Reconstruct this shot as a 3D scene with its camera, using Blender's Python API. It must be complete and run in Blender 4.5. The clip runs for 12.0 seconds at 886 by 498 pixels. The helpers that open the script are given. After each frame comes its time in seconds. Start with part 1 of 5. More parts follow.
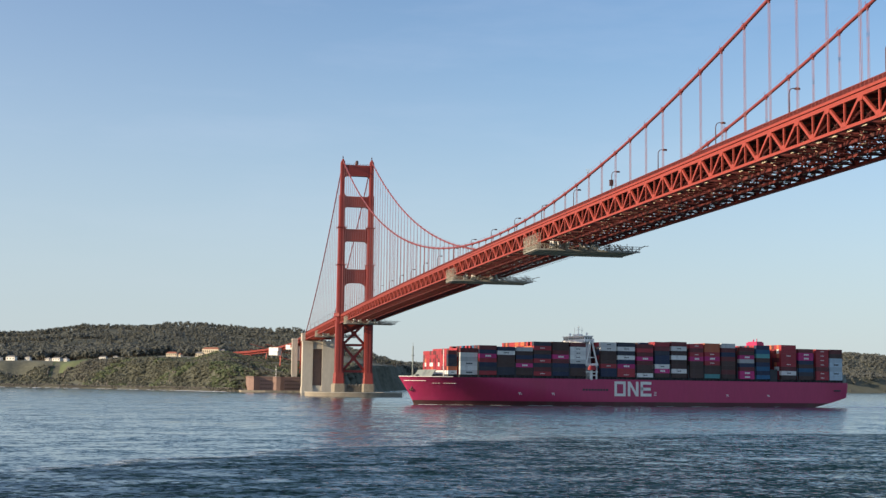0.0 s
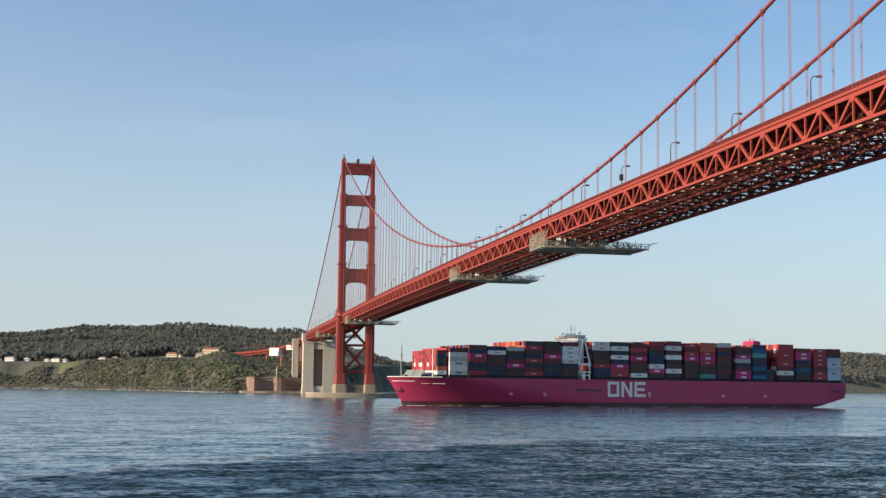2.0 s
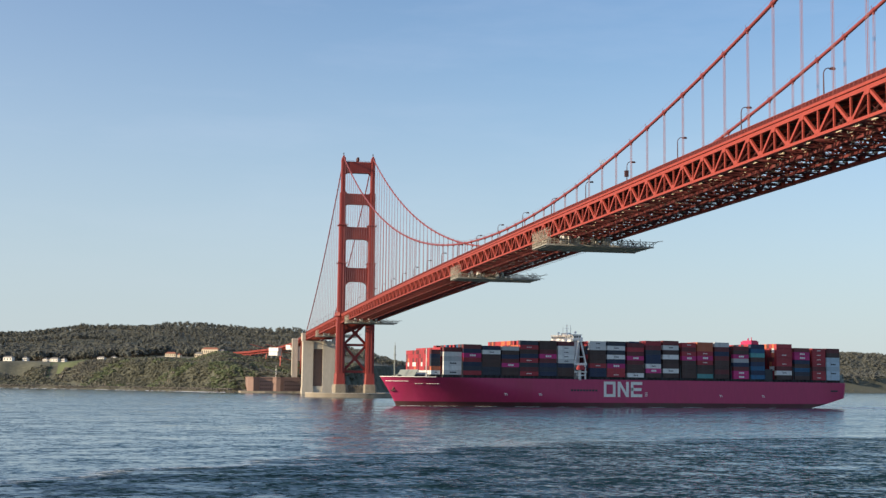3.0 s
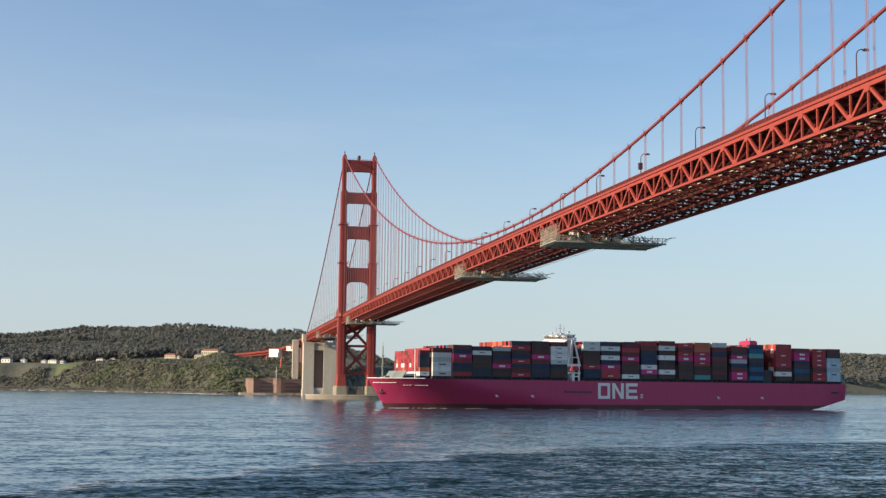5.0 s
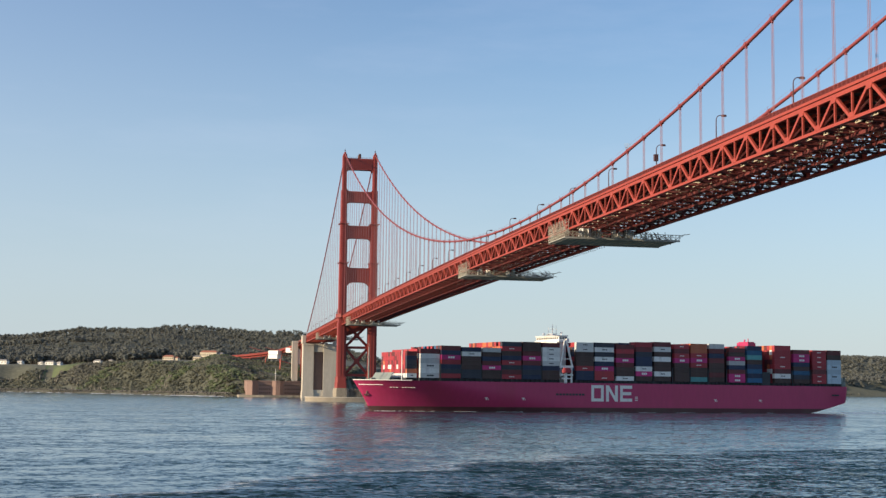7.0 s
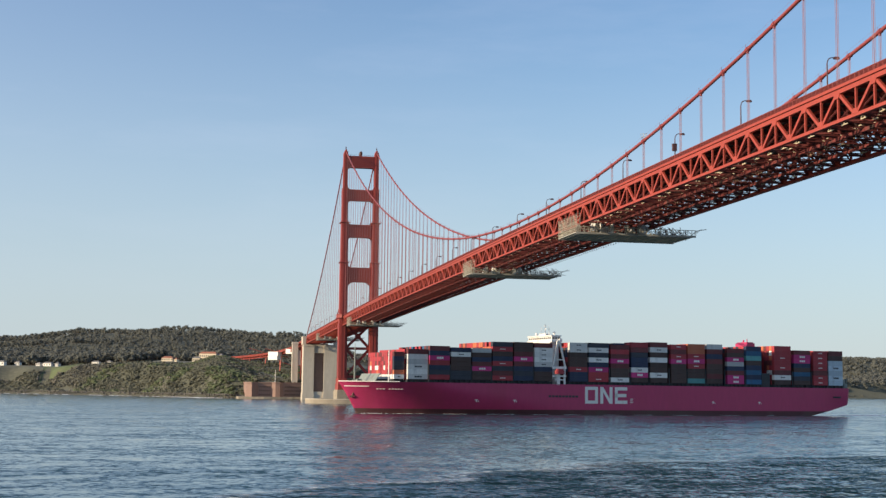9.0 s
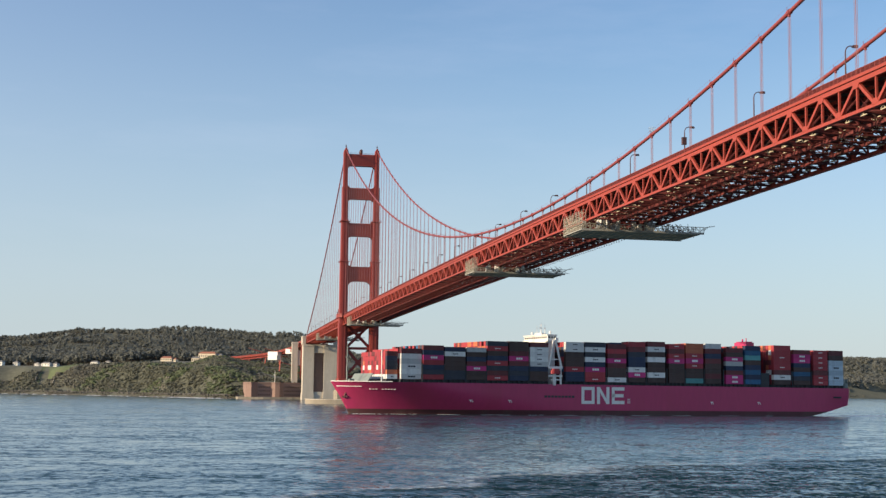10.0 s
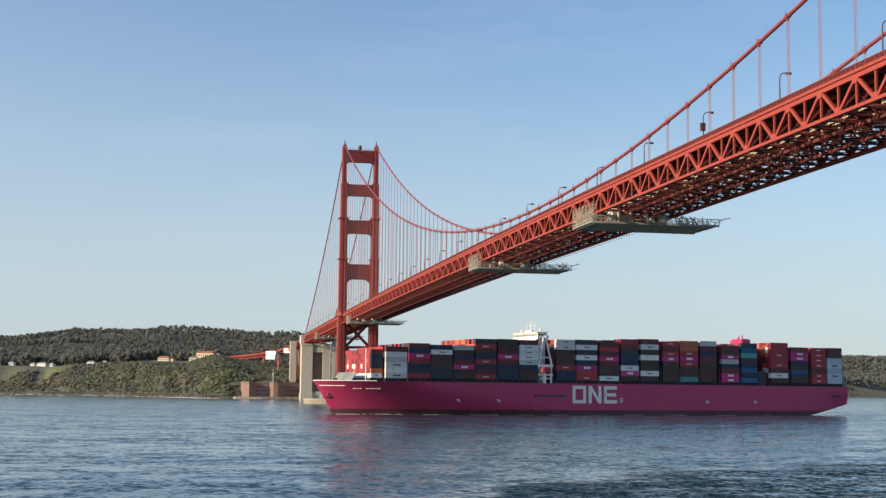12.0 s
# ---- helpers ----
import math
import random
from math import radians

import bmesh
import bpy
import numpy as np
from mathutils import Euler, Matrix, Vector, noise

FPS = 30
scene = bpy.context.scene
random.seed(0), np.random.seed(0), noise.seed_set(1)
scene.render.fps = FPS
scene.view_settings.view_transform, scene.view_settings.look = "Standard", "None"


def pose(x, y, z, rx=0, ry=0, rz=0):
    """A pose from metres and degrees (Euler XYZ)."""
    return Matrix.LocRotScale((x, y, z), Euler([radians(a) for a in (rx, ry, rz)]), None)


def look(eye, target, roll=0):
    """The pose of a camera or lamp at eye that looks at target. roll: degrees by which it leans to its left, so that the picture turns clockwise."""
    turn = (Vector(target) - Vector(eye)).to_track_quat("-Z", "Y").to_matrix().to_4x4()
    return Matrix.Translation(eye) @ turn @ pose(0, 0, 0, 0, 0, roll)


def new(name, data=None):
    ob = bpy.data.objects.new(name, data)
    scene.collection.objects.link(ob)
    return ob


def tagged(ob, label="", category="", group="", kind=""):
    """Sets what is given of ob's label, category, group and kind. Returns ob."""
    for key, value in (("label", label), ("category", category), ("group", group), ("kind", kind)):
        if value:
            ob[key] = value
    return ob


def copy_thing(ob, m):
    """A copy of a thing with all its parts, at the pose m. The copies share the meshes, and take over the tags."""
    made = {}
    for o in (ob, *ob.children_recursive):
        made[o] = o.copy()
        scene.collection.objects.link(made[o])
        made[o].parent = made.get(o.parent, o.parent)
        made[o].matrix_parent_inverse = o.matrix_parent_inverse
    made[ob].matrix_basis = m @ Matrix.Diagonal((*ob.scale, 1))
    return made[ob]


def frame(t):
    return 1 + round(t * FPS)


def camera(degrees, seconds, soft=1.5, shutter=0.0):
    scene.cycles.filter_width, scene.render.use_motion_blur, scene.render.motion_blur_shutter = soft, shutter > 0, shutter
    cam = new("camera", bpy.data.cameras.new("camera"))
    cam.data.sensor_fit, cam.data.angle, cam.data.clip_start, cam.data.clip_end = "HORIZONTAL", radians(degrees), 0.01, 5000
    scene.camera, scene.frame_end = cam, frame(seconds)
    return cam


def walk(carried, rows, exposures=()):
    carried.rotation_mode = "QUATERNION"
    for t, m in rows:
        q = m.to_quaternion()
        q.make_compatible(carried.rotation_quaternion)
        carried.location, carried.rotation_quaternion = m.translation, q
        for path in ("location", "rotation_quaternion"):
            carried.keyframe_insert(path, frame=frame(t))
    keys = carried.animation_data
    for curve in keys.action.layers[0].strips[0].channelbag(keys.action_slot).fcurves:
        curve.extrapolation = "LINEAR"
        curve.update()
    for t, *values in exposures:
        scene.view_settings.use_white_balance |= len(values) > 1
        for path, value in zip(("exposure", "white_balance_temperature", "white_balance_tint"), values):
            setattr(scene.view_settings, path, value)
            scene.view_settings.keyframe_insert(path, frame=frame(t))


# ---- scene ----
# Strait with a red suspension bridge, a container ship under way, and a wooded headland.
# x: across the bridge (towards the bay), y: along it, 0 at the tower, z: above the water.

cam = camera(37.2, 12.0, soft=1.4)


def gaze(x, y, z, yaw, tilt, roll):
    a, b = radians(yaw), radians(tilt)
    way = Vector((-math.sin(a) * math.cos(b), -math.cos(a) * math.cos(b), math.sin(b)))
    return look((x, y, z), Vector((x, y, z)) + way * 100, roll)


PATH = [
    (0.0, gaze(157.88, 1235.98, 13.35, 11.094, 5.832, 0.74)),
    (0.5, gaze(157.64, 1232.97, 13.40, 11.090, 5.821, 0.70)),
    (1.0, gaze(157.35, 1229.67, 13.45, 11.074, 5.850, 0.68)),
    (1.5, gaze(157.00, 1226.10, 13.49, 11.059, 5.858, 0.67)),
    (2.0, gaze(156.62, 1222.29, 13.54, 11.065, 5.845, 0.68)),
    (2.5, gaze(156.19, 1218.25, 13.58, 11.081, 5.846, 0.675)),
    (3.0, gaze(155.73, 1214.01, 13.63, 11.079, 5.840, 0.69)),
    (5.0, gaze(153.62, 1195.39, 13.79, 11.037, 5.903, 0.65)),
    (5.5, gaze(153.05, 1190.42, 13.83, 11.031, 5.913, 0.656)),
    (6.0, gaze(152.47, 1185.38, 13.87, 11.036, 5.943, 0.653)),
    (6.5, gaze(151.89, 1180.26, 13.90, 11.034, 5.963, 0.677)),
    (7.0, gaze(151.31, 1175.11, 13.93, 11.034, 5.991, 0.695)),
    (9.0, gaze(149.10, 1154.46, 14.04, 11.008, 6.058, 0.714)),
    (9.5, gaze(148.59, 1149.40, 14.07, 11.009, 6.060, 0.714)),
    (10.0, gaze(148.12, 1144.41, 14.09, 11.013, 6.062, 0.701)),
    (10.5, gaze(147.68, 1139.53, 14.10, 11.014, 6.061, 0.686)),
    (11.0, gaze(147.27, 1134.76, 14.12, 11.023, 6.020, 0.663)),
    (11.5, gaze(146.91, 1130.13, 14.13, 11.054, 6.023, 0.631)),
    (12.0, gaze(146.59, 1125.66, 14.14, 11.094, 6.033, 0.575)),
]
walk(cam, PATH)

# ---------------------------------------------------------------- light
SUN_AZ, SUN_EL = 77.8, 17.0          # clockwise from +y
world = bpy.data.worlds.new("sky")
scene.world = world
world.use_nodes = True
wt = world.node_tree
wt.nodes.clear()
sky = wt.nodes.new("ShaderNodeTexSky")
sky.sky_type, sky.sun_disc = "NISHITA", False
sky.sun_elevation, sky.sun_rotation = radians(SUN_EL), radians(SUN_AZ)
sky.air_density, sky.dust_density, sky.ozone_density, sky.altitude = 1.0, 0.3, 3.3, 0
# thin high cloud, drawn out into streaks
coord = wt.nodes.new("ShaderNodeTexCoord")
squash = wt.nodes.new("ShaderNodeMapping")
squash.inputs["Scale"].default_value = (1.5, 1.5, 8.0)
squash.inputs["Rotation"].default_value = (0.25, 0.1, 0.3)
cirrus = wt.nodes.new("ShaderNodeTexNoise")
cirrus.inputs["Scale"].default_value, cirrus.inputs["Detail"].default_value = 1.6, 7
cirrus.inputs["Roughness"].default_value = 0.62
thin = wt.nodes.new("ShaderNodeMapRange")
thin.inputs["From Min"].default_value, thin.inputs["From Max"].default_value = 0.50, 0.85
thin.inputs["To Max"].default_value = 0.15
veil = wt.nodes.new("ShaderNodeMix")
veil.data_type = "RGBA"
veil.inputs["B"].default_value = (5.4, 5.6, 6.8, 1)
back = wt.nodes.new("ShaderNodeBackground")
back.inputs["Strength"].default_value = 0.106
wout = wt.nodes.new("ShaderNodeOutputWorld")
wt.links.new(coord.outputs["Generated"], squash.inputs["Vector"])
wt.links.new(squash.outputs["Vector"], cirrus.inputs["Vector"])
wt.links.new(cirrus.outputs["Fac"], thin.inputs["Value"])
# the veil thickens towards the sun
az, el = radians(SUN_AZ), radians(SUN_EL)
SUNWAY = Vector((math.sin(az) * math.cos(el), math.cos(az) * math.cos(el), math.sin(el)))
sunward = wt.nodes.new("ShaderNodeVectorMath")
sunward.operation = "DOT_PRODUCT"
sunward.inputs[1].default_value = SUNWAY
wt.links.new(coord.outputs["Generated"], sunward.inputs[0])
aureole = wt.nodes.new("ShaderNodeMapRange")
aureole.inputs["From Min"].default_value, aureole.inputs["From Max"].default_value = -0.38, 0.6
aureole.inputs["To Max"].default_value = 0.26
wt.links.new(sunward.outputs["Value"], aureole.inputs["Value"])
cover = wt.nodes.new("ShaderNodeMath")
cover.operation = "ADD"
wt.links.new(thin.outputs["Result"], cover.inputs[0])
wt.links.new(aureole.outputs["Result"], cover.inputs[1])
wt.links.new(cover.outputs["Value"], veil.inputs["Factor"])
wt.links.new(sky.outputs["Color"], veil.inputs["A"])
# sea haze towards the horizon
rise = wt.nodes.new("ShaderNodeSeparateXYZ")
wt.links.new(coord.outputs["Generated"], rise.inputs["Vector"])
low = wt.nodes.new("ShaderNodeMapRange")
low.interpolation_type = "SMOOTHSTEP"
low.inputs["From Min"].default_value, low.inputs["From Max"].default_value = -0.02, 0.32
low.inputs["To Min"].default_value, low.inputs["To Max"].default_value = 0.85, 0.0
wt.links.new(rise.outputs["Z"], low.inputs["Value"])
haze = wt.nodes.new("ShaderNodeMix")
haze.data_type = "RGBA"
haze.inputs["B"].default_value = (3.16, 3.66, 4.02, 1)
wt.links.new(low.outputs["Result"], haze.inputs["Factor"])
wt.links.new(veil.outputs["Result"], haze.inputs["A"])
wt.links.new(haze.outputs["Result"], back.inputs["Color"])
wt.links.new(back.outputs["Background"], wout.inputs["Surface"])

sun = new("sun", bpy.data.lights.new("sun", "SUN"))
sun.data.energy, sun.data.angle, sun.data.color = 4.2, radians(0.53), (1.0, 0.81, 0.57)
sun.matrix_world = look(SUNWAY * 900, (0, 0, 0))
scene.view_settings.exposure = 0.67


# ---------------------------------------------------------------- materials
def material(name, colour, rough=0.6, metal=0.0, vary=0.12, scale=1.0, bump=0.0, stain=None, streak=1.0, per_piece=0.0):
    """A surface with grain and larger blotches; stain: a second colour in patches; streak: stretch of the pattern in z."""
    m = bpy.data.materials.new(name)
    m.use_nodes = True
    t = m.node_tree
    b = t.nodes["Principled BSDF"]
    b.inputs["Roughness"].default_value, b.inputs["Metallic"].default_value = rough, metal
    where = t.nodes.new("ShaderNodeTexCoord")
    size = t.nodes.new("ShaderNodeMapping")
    size.inputs["Scale"].default_value = (scale, scale, scale / streak)
    t.links.new(where.outputs["Object"], size.inputs["Vector"])
    big = t.nodes.new("ShaderNodeTexNoise")
    big.inputs["Scale"].default_value, big.inputs["Detail"].default_value = 0.35, 4
    fine = t.nodes.new("ShaderNodeTexNoise")
    fine.inputs["Scale"].default_value, fine.inputs["Detail"].default_value = 4.0, 5
    t.links.new(size.outputs["Vector"], big.inputs["Vector"])
    t.links.new(size.outputs["Vector"], fine.inputs["Vector"])
    both = t.nodes.new("ShaderNodeMath")
    both.operation = "ADD"
    t.links.new(big.outputs["Fac"], both.inputs[0])
    t.links.new(fine.outputs["Fac"], both.inputs[1])
    spread = t.nodes.new("ShaderNodeMapRange")
    spread.inputs["From Min"].default_value, spread.inputs["From Max"].default_value = 0.65, 1.35
    spread.inputs["To Min"].default_value, spread.inputs["To Max"].default_value = 1 - vary, 1 + vary
    t.links.new(both.outputs["Value"], spread.inputs["Value"])
    tone = t.nodes.new("ShaderNodeHueSaturation")
    tone.inputs["Color"].default_value = (*colour, 1)
    value = spread.outputs["Result"]
    if per_piece:
        info = t.nodes.new("ShaderNodeObjectInfo")
        jig = t.nodes.new("ShaderNodeMapRange")
        jig.inputs["To Min"].default_value, jig.inputs["To Max"].default_value = 1 - per_piece, 1 + per_piece
        t.links.new(info.outputs["Random"], jig.inputs["Value"])
        mul = t.nodes.new("ShaderNodeMath")
        mul.operation = "MULTIPLY"
        t.links.new(value, mul.inputs[0])
        t.links.new(jig.outputs["Result"], mul.inputs[1])
        value = mul.outputs["Value"]
    t.links.new(value, tone.inputs["Value"])
    colour_out = tone.outputs["Color"]
    if stain:
        patch = t.nodes.new("ShaderNodeMapRange")
        patch.inputs["From Min"].default_value, patch.inputs["From Max"].default_value = 0.52, 0.68
        t.links.new(big.outputs["Fac"], patch.inputs["Value"])
        mix = t.nodes.new("ShaderNodeMix")
        mix.data_type = "RGBA"
        mix.inputs["B"].default_value = (*stain, 1)
        t.links.new(patch.outputs["Result"], mix.inputs["Factor"])
        t.links.new(colour_out, mix.inputs["A"])
        colour_out = mix.outputs["Result"]
    t.links.new(colour_out, b.inputs["Base Color"])
    if bump:
        relief = t.nodes.new("ShaderNodeBump")
        relief.inputs["Strength"].default_value, relief.inputs["Distance"].default_value = 0.6, bump
        t.links.new(fine.outputs["Fac"], relief.inputs["Height"])
        t.links.new(relief.outputs["Normal"], b.inputs["Normal"])
    return m


RED = material("bridge_paint", (0.325, 0.049, 0.030), 0.6, 0, 0.16, 0.5, stain=(0.27, 0.042, 0.028), streak=5)
# the bridge red again for the tower: pinker in place of haze, and darker
HAZEDRED = material("tower_haze_red", (0.265, 0.042, 0.034), 0.6, 0, 0.14, 0.3, stain=(0.235, 0.042, 0.038), streak=6)
# railing red, darkened to imitate the shade among the bars
RAILSHADE = material("railing_shade_red", (0.20, 0.036, 0.028), 0.65, 0, 0.14, 0.5)
# bridge red darkened to stand in for the shade under the deck, patchy
DECKSHADE = material("underdeck_shade_red", (0.165, 0.032, 0.030), 0.8, 0, 0.35, 0.6, stain=(0.060, 0.034, 0.028))
OUTCROP = material("pale_outcrop", (0.19, 0.175, 0.14), 0.95, 0, 0.3, 0.25, 0.3, stain=(0.14, 0.13, 0.10))
LOT = material("pale_paving", (0.36, 0.34, 0.30), 0.9, 0, 0.15, 0.2)
CABLE = material("cable_paint", (0.245, 0.050, 0.050), 0.55, 0, 0.10, 0.6)
ROPE = material("rope_paint", (0.27, 0.105, 0.105), 0.6, 0, 0.10, 0.6)
ASPHALT = material("asphalt", (0.06, 0.06, 0.06), 0.9, 0, 0.2, 0.8)
CONCRETE = material("concrete", (0.52, 0.47, 0.39), 0.9, 0, 0.16, 0.25, 0.02, stain=(0.43, 0.39, 0.32), streak=6)
WETCONCRETE = material("weathered_concrete", (0.30, 0.26, 0.20), 0.9, 0, 0.25, 0.3, 0.03, stain=(0.16, 0.14, 0.11), streak=3)
SCAFFOLD = material("scaffold_steel", (0.44, 0.41, 0.33), 0.7, 0.2, 0.2, 0.8)
PALESTEEL = material("pale_lattice_steel", (0.52, 0.44, 0.31), 0.8, 0, 0.2, 0.8)
PLANKS = material("scaffold_boards", (0.33, 0.32, 0.28), 0.85, 0, 0.25, 0.8)
TARP = material("white_sheeting", (0.84, 0.83, 0.78), 0.6, 0, 0.06, 0.5)
LAMPDARK = material("lamp_metal", (0.10, 0.045, 0.04), 0.5, 0.3, 0.1, 1)
BRICK = material("brickwork", (0.25, 0.165, 0.135), 0.9, 0, 0.2, 0.6, 0.02, stain=(0.23, 0.15, 0.125))
ROCK = material("rock", (0.13, 0.12, 0.10), 0.95, 0, 0.35, 0.4, 0.2)
CREAM = material("cream_stucco", (0.70, 0.60, 0.44), 0.85, 0, 0.08, 0.5)
WHITEWALL = material("white_stucco", (0.72, 0.70, 0.64), 0.85, 0, 0.08, 0.5)
TILE = material("clay_roof", (0.33, 0.14, 0.09), 0.85, 0, 0.15, 0.8)
GREYROOF = material("grey_roof", (0.20, 0.19, 0.18), 0.85, 0, 0.15, 0.8)
GLASS = material("dark_glass", (0.03, 0.035, 0.04), 0.08, 0, 0.05, 1)
STEELWHITE = material("ship_white", (0.76, 0.75, 0.71), 0.5, 0, 0.06, 0.4, stain=(0.66, 0.63, 0.57), streak=4)
STEELGREY = material("ship_grey", (0.20, 0.23, 0.21), 0.6, 0, 0.15, 0.5, stain=(0.16, 0.17, 0.155))
DECKDARK = material("deck_dark", (0.045, 0.05, 0.055), 0.7, 0, 0.2, 0.6)
FOAM = material("foam", (0.85, 0.87, 0.88), 0.8, 0, 0.05, 2.0)


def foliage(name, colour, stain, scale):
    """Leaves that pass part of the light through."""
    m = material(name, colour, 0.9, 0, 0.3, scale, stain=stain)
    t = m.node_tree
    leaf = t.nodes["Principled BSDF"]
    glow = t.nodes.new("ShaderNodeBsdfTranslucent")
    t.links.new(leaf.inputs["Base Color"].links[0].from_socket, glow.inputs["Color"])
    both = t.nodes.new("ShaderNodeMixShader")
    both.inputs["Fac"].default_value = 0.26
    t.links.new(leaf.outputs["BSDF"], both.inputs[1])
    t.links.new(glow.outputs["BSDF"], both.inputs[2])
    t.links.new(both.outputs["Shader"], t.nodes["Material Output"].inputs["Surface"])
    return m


# leaf colours lifted and greyed beyond real foliage, in place of distance haze
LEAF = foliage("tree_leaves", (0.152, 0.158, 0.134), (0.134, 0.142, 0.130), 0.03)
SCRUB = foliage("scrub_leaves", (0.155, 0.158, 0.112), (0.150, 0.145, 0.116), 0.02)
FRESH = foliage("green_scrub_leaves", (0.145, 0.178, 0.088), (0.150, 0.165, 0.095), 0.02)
BARK = material("bark", (0.10, 0.08, 0.06), 0.95, 0, 0.2, 1)

# containers and hull
PAINT = {
    "M": ((0.13, 0.026, 0.028), "maroon"), "R": ((0.34, 0.034, 0.044), "red"), "W": ((0.66, 0.66, 0.63), "white"),
    "P": ((0.50, 0.03, 0.17), "magenta"), "B": ((0.018, 0.030, 0.068), "navy blue"), "K": ((0.03, 0.035, 0.05), "dark slate"),
    "G": ((0.42, 0.43, 0.42), "light grey"), "T": ((0.09, 0.30, 0.30), "teal"), "O": ((0.48, 0.13, 0.06), "orange"),
    "D": ((0.062, 0.034, 0.028), "dark brown"), "S": ((0.40, 0.50, 0.56), "pale blue"),
    "C": ((0.02, 0.10, 0.20), "mid blue"),
}


def corrugated(name, colour):
    """Container steel: upright corrugations, scuffs and faint rust."""
    m = material(name, colour, 0.6, 0, 0.16, 0.6, stain=tuple(c * 0.8 + 0.015 for c in colour), streak=3, per_piece=0.18)
    t = m.node_tree
    where = t.nodes.new("ShaderNodeTexCoord")
    wave = t.nodes.new("ShaderNodeTexWave")
    wave.inputs["Scale"].default_value = 1.1
    wave.bands_direction = "X"
    t.links.new(where.outputs["Object"], wave.inputs["Vector"])
    relief = t.nodes.new("ShaderNodeBump")
    relief.inputs["Strength"].default_value, relief.inputs["Distance"].default_value = 0.5, 0.04
    t.links.new(wave.outputs["Fac"], relief.inputs["Height"])
    t.links.new(relief.outputs["Normal"], t.nodes["Principled BSDF"].inputs["Normal"])
    return m


BOX = {k: corrugated("container_" + v[1].replace(" ", "_"), v[0]) for k, v in PAINT.items()}
MAGENTA = material("hull_magenta", (0.44, 0.036, 0.118), 0.42, 0, 0.10, 0.12, stain=(0.39, 0.036, 0.096), streak=4)
BOOT = material("hull_antifouling", (0.095, 0.028, 0.032), 0.7, 0, 0.2, 0.2, stain=(0.09, 0.05, 0.04))


def water_material():
    """Sea: smooth swell beyond a current line, choppier on the near side of it."""
    m = bpy.data.materials.new("sea")
    m.use_nodes = True
    t = m.node_tree
    b = t.nodes["Principled BSDF"]
    b.inputs["Base Color"].default_value = (0.020, 0.062, 0.085, 1)
    b.inputs["IOR"].default_value = 1.333
    geo = t.nodes.new("ShaderNodeNewGeometry")

    def node(kind, **sockets):
        n = t.nodes.new(kind)
        for k, v in sockets.items():
            n.inputs[k].default_value = v
        return n

    def maths(op, a, c):
        n = t.nodes.new("ShaderNodeMath")
        n.operation = op
        for i, v in enumerate((a, c)):
            if isinstance(v, (int, float)):
                n.inputs[i].default_value = v
            else:
                t.links.new(v, n.inputs[i])
        return n.outputs["Value"]

    def noise_at(scale, stretch, detail, turn=0.0, rough=0.55):
        mp = t.nodes.new("ShaderNodeMapping")
        mp.inputs["Scale"].default_value = (scale, scale * stretch, scale)
        mp.inputs["Rotation"].default_value = (0, 0, turn)
        t.links.new(geo.outputs["Position"], mp.inputs["Vector"])
        n = node("ShaderNodeTexNoise", Scale=1.0, Detail=detail, Roughness=rough)
        t.links.new(mp.outputs["Vector"], n.inputs["Vector"])
        return n.outputs["Fac"]

    xyz = t.nodes.new("ShaderNodeSeparateXYZ")
    t.links.new(geo.outputs["Position"], xyz.inputs["Vector"])
    x, y = xyz.outputs["X"], xyz.outputs["Y"]
    xs = maths("MAXIMUM", maths("ADD", x, 50.0), 0.0)
    edge = maths("ADD", maths("MULTIPLY", maths("MULTIPLY", xs, xs), 0.0031), 868.0)
    wobble = maths("MULTIPLY", maths("SUBTRACT", noise_at(0.035, 1.0, 5), 0.5), 45.0)
    side = maths("ADD", maths("SUBTRACT", y, edge), wobble)
    near = node("ShaderNodeMapRange", **{"From Min": -2.0, "From Max": 4.0})
    t.links.new(side, near.inputs["Value"])
    # slicks: long patches of calmer water
    slick = node("ShaderNodeMapRange", **{"From Min": 0.40, "From Max": 0.62, "To Min": 0.45, "To Max": 1.0})
    t.links.new(noise_at(0.012, 2.2, 4, 0.25), slick.inputs["Value"])
    gust = node("ShaderNodeMapRange", **{"From Min": 0.40, "From Max": 0.60, "To Min": 0.35, "To Max": 1.45})
    t.links.new(noise_at(0.085, 1.3, 6, 0.1, 0.6), gust.inputs["Value"])
    chop = maths("MULTIPLY", maths("ADD", maths("MULTIPLY", near.outputs["Result"], 3.0), 0.98), maths("MULTIPLY", slick.outputs["Result"], gust.outputs["Result"]))

    calm = node("ShaderNodeMapRange", **{"From Min": -250.0, "From Max": 350.0, "To Min": 0.45, "To Max": 1.0})   # sheltered water towards the shore
    t.links.new(y, calm.inputs["Value"])
    chop = maths("MULTIPLY", chop, calm.outputs["Result"])

    def slopes(scale, stretch, detail, turn, size):
        """Wave slopes straight from noise: a vector about zero."""
        mp = t.nodes.new("ShaderNodeMapping")
        mp.inputs["Scale"].default_value = (scale, scale * stretch, scale)
        mp.inputs["Rotation"].default_value = (0, 0, turn)
        t.links.new(geo.outputs["Position"], mp.inputs["Vector"])
        n = node("ShaderNodeTexNoise", Scale=1.0, Detail=detail, Roughness=0.6)
        t.links.new(mp.outputs["Vector"], n.inputs["Vector"])
        off = t.nodes.new("ShaderNodeVectorMath")
        off.operation = "SUBTRACT"
        off.inputs[1].default_value = (0.5, 0.5, 0.5)
        t.links.new(n.outputs["Color"], off.inputs[0])
        big = t.nodes.new("ShaderNodeVectorMath")
        big.operation = "MULTIPLY"
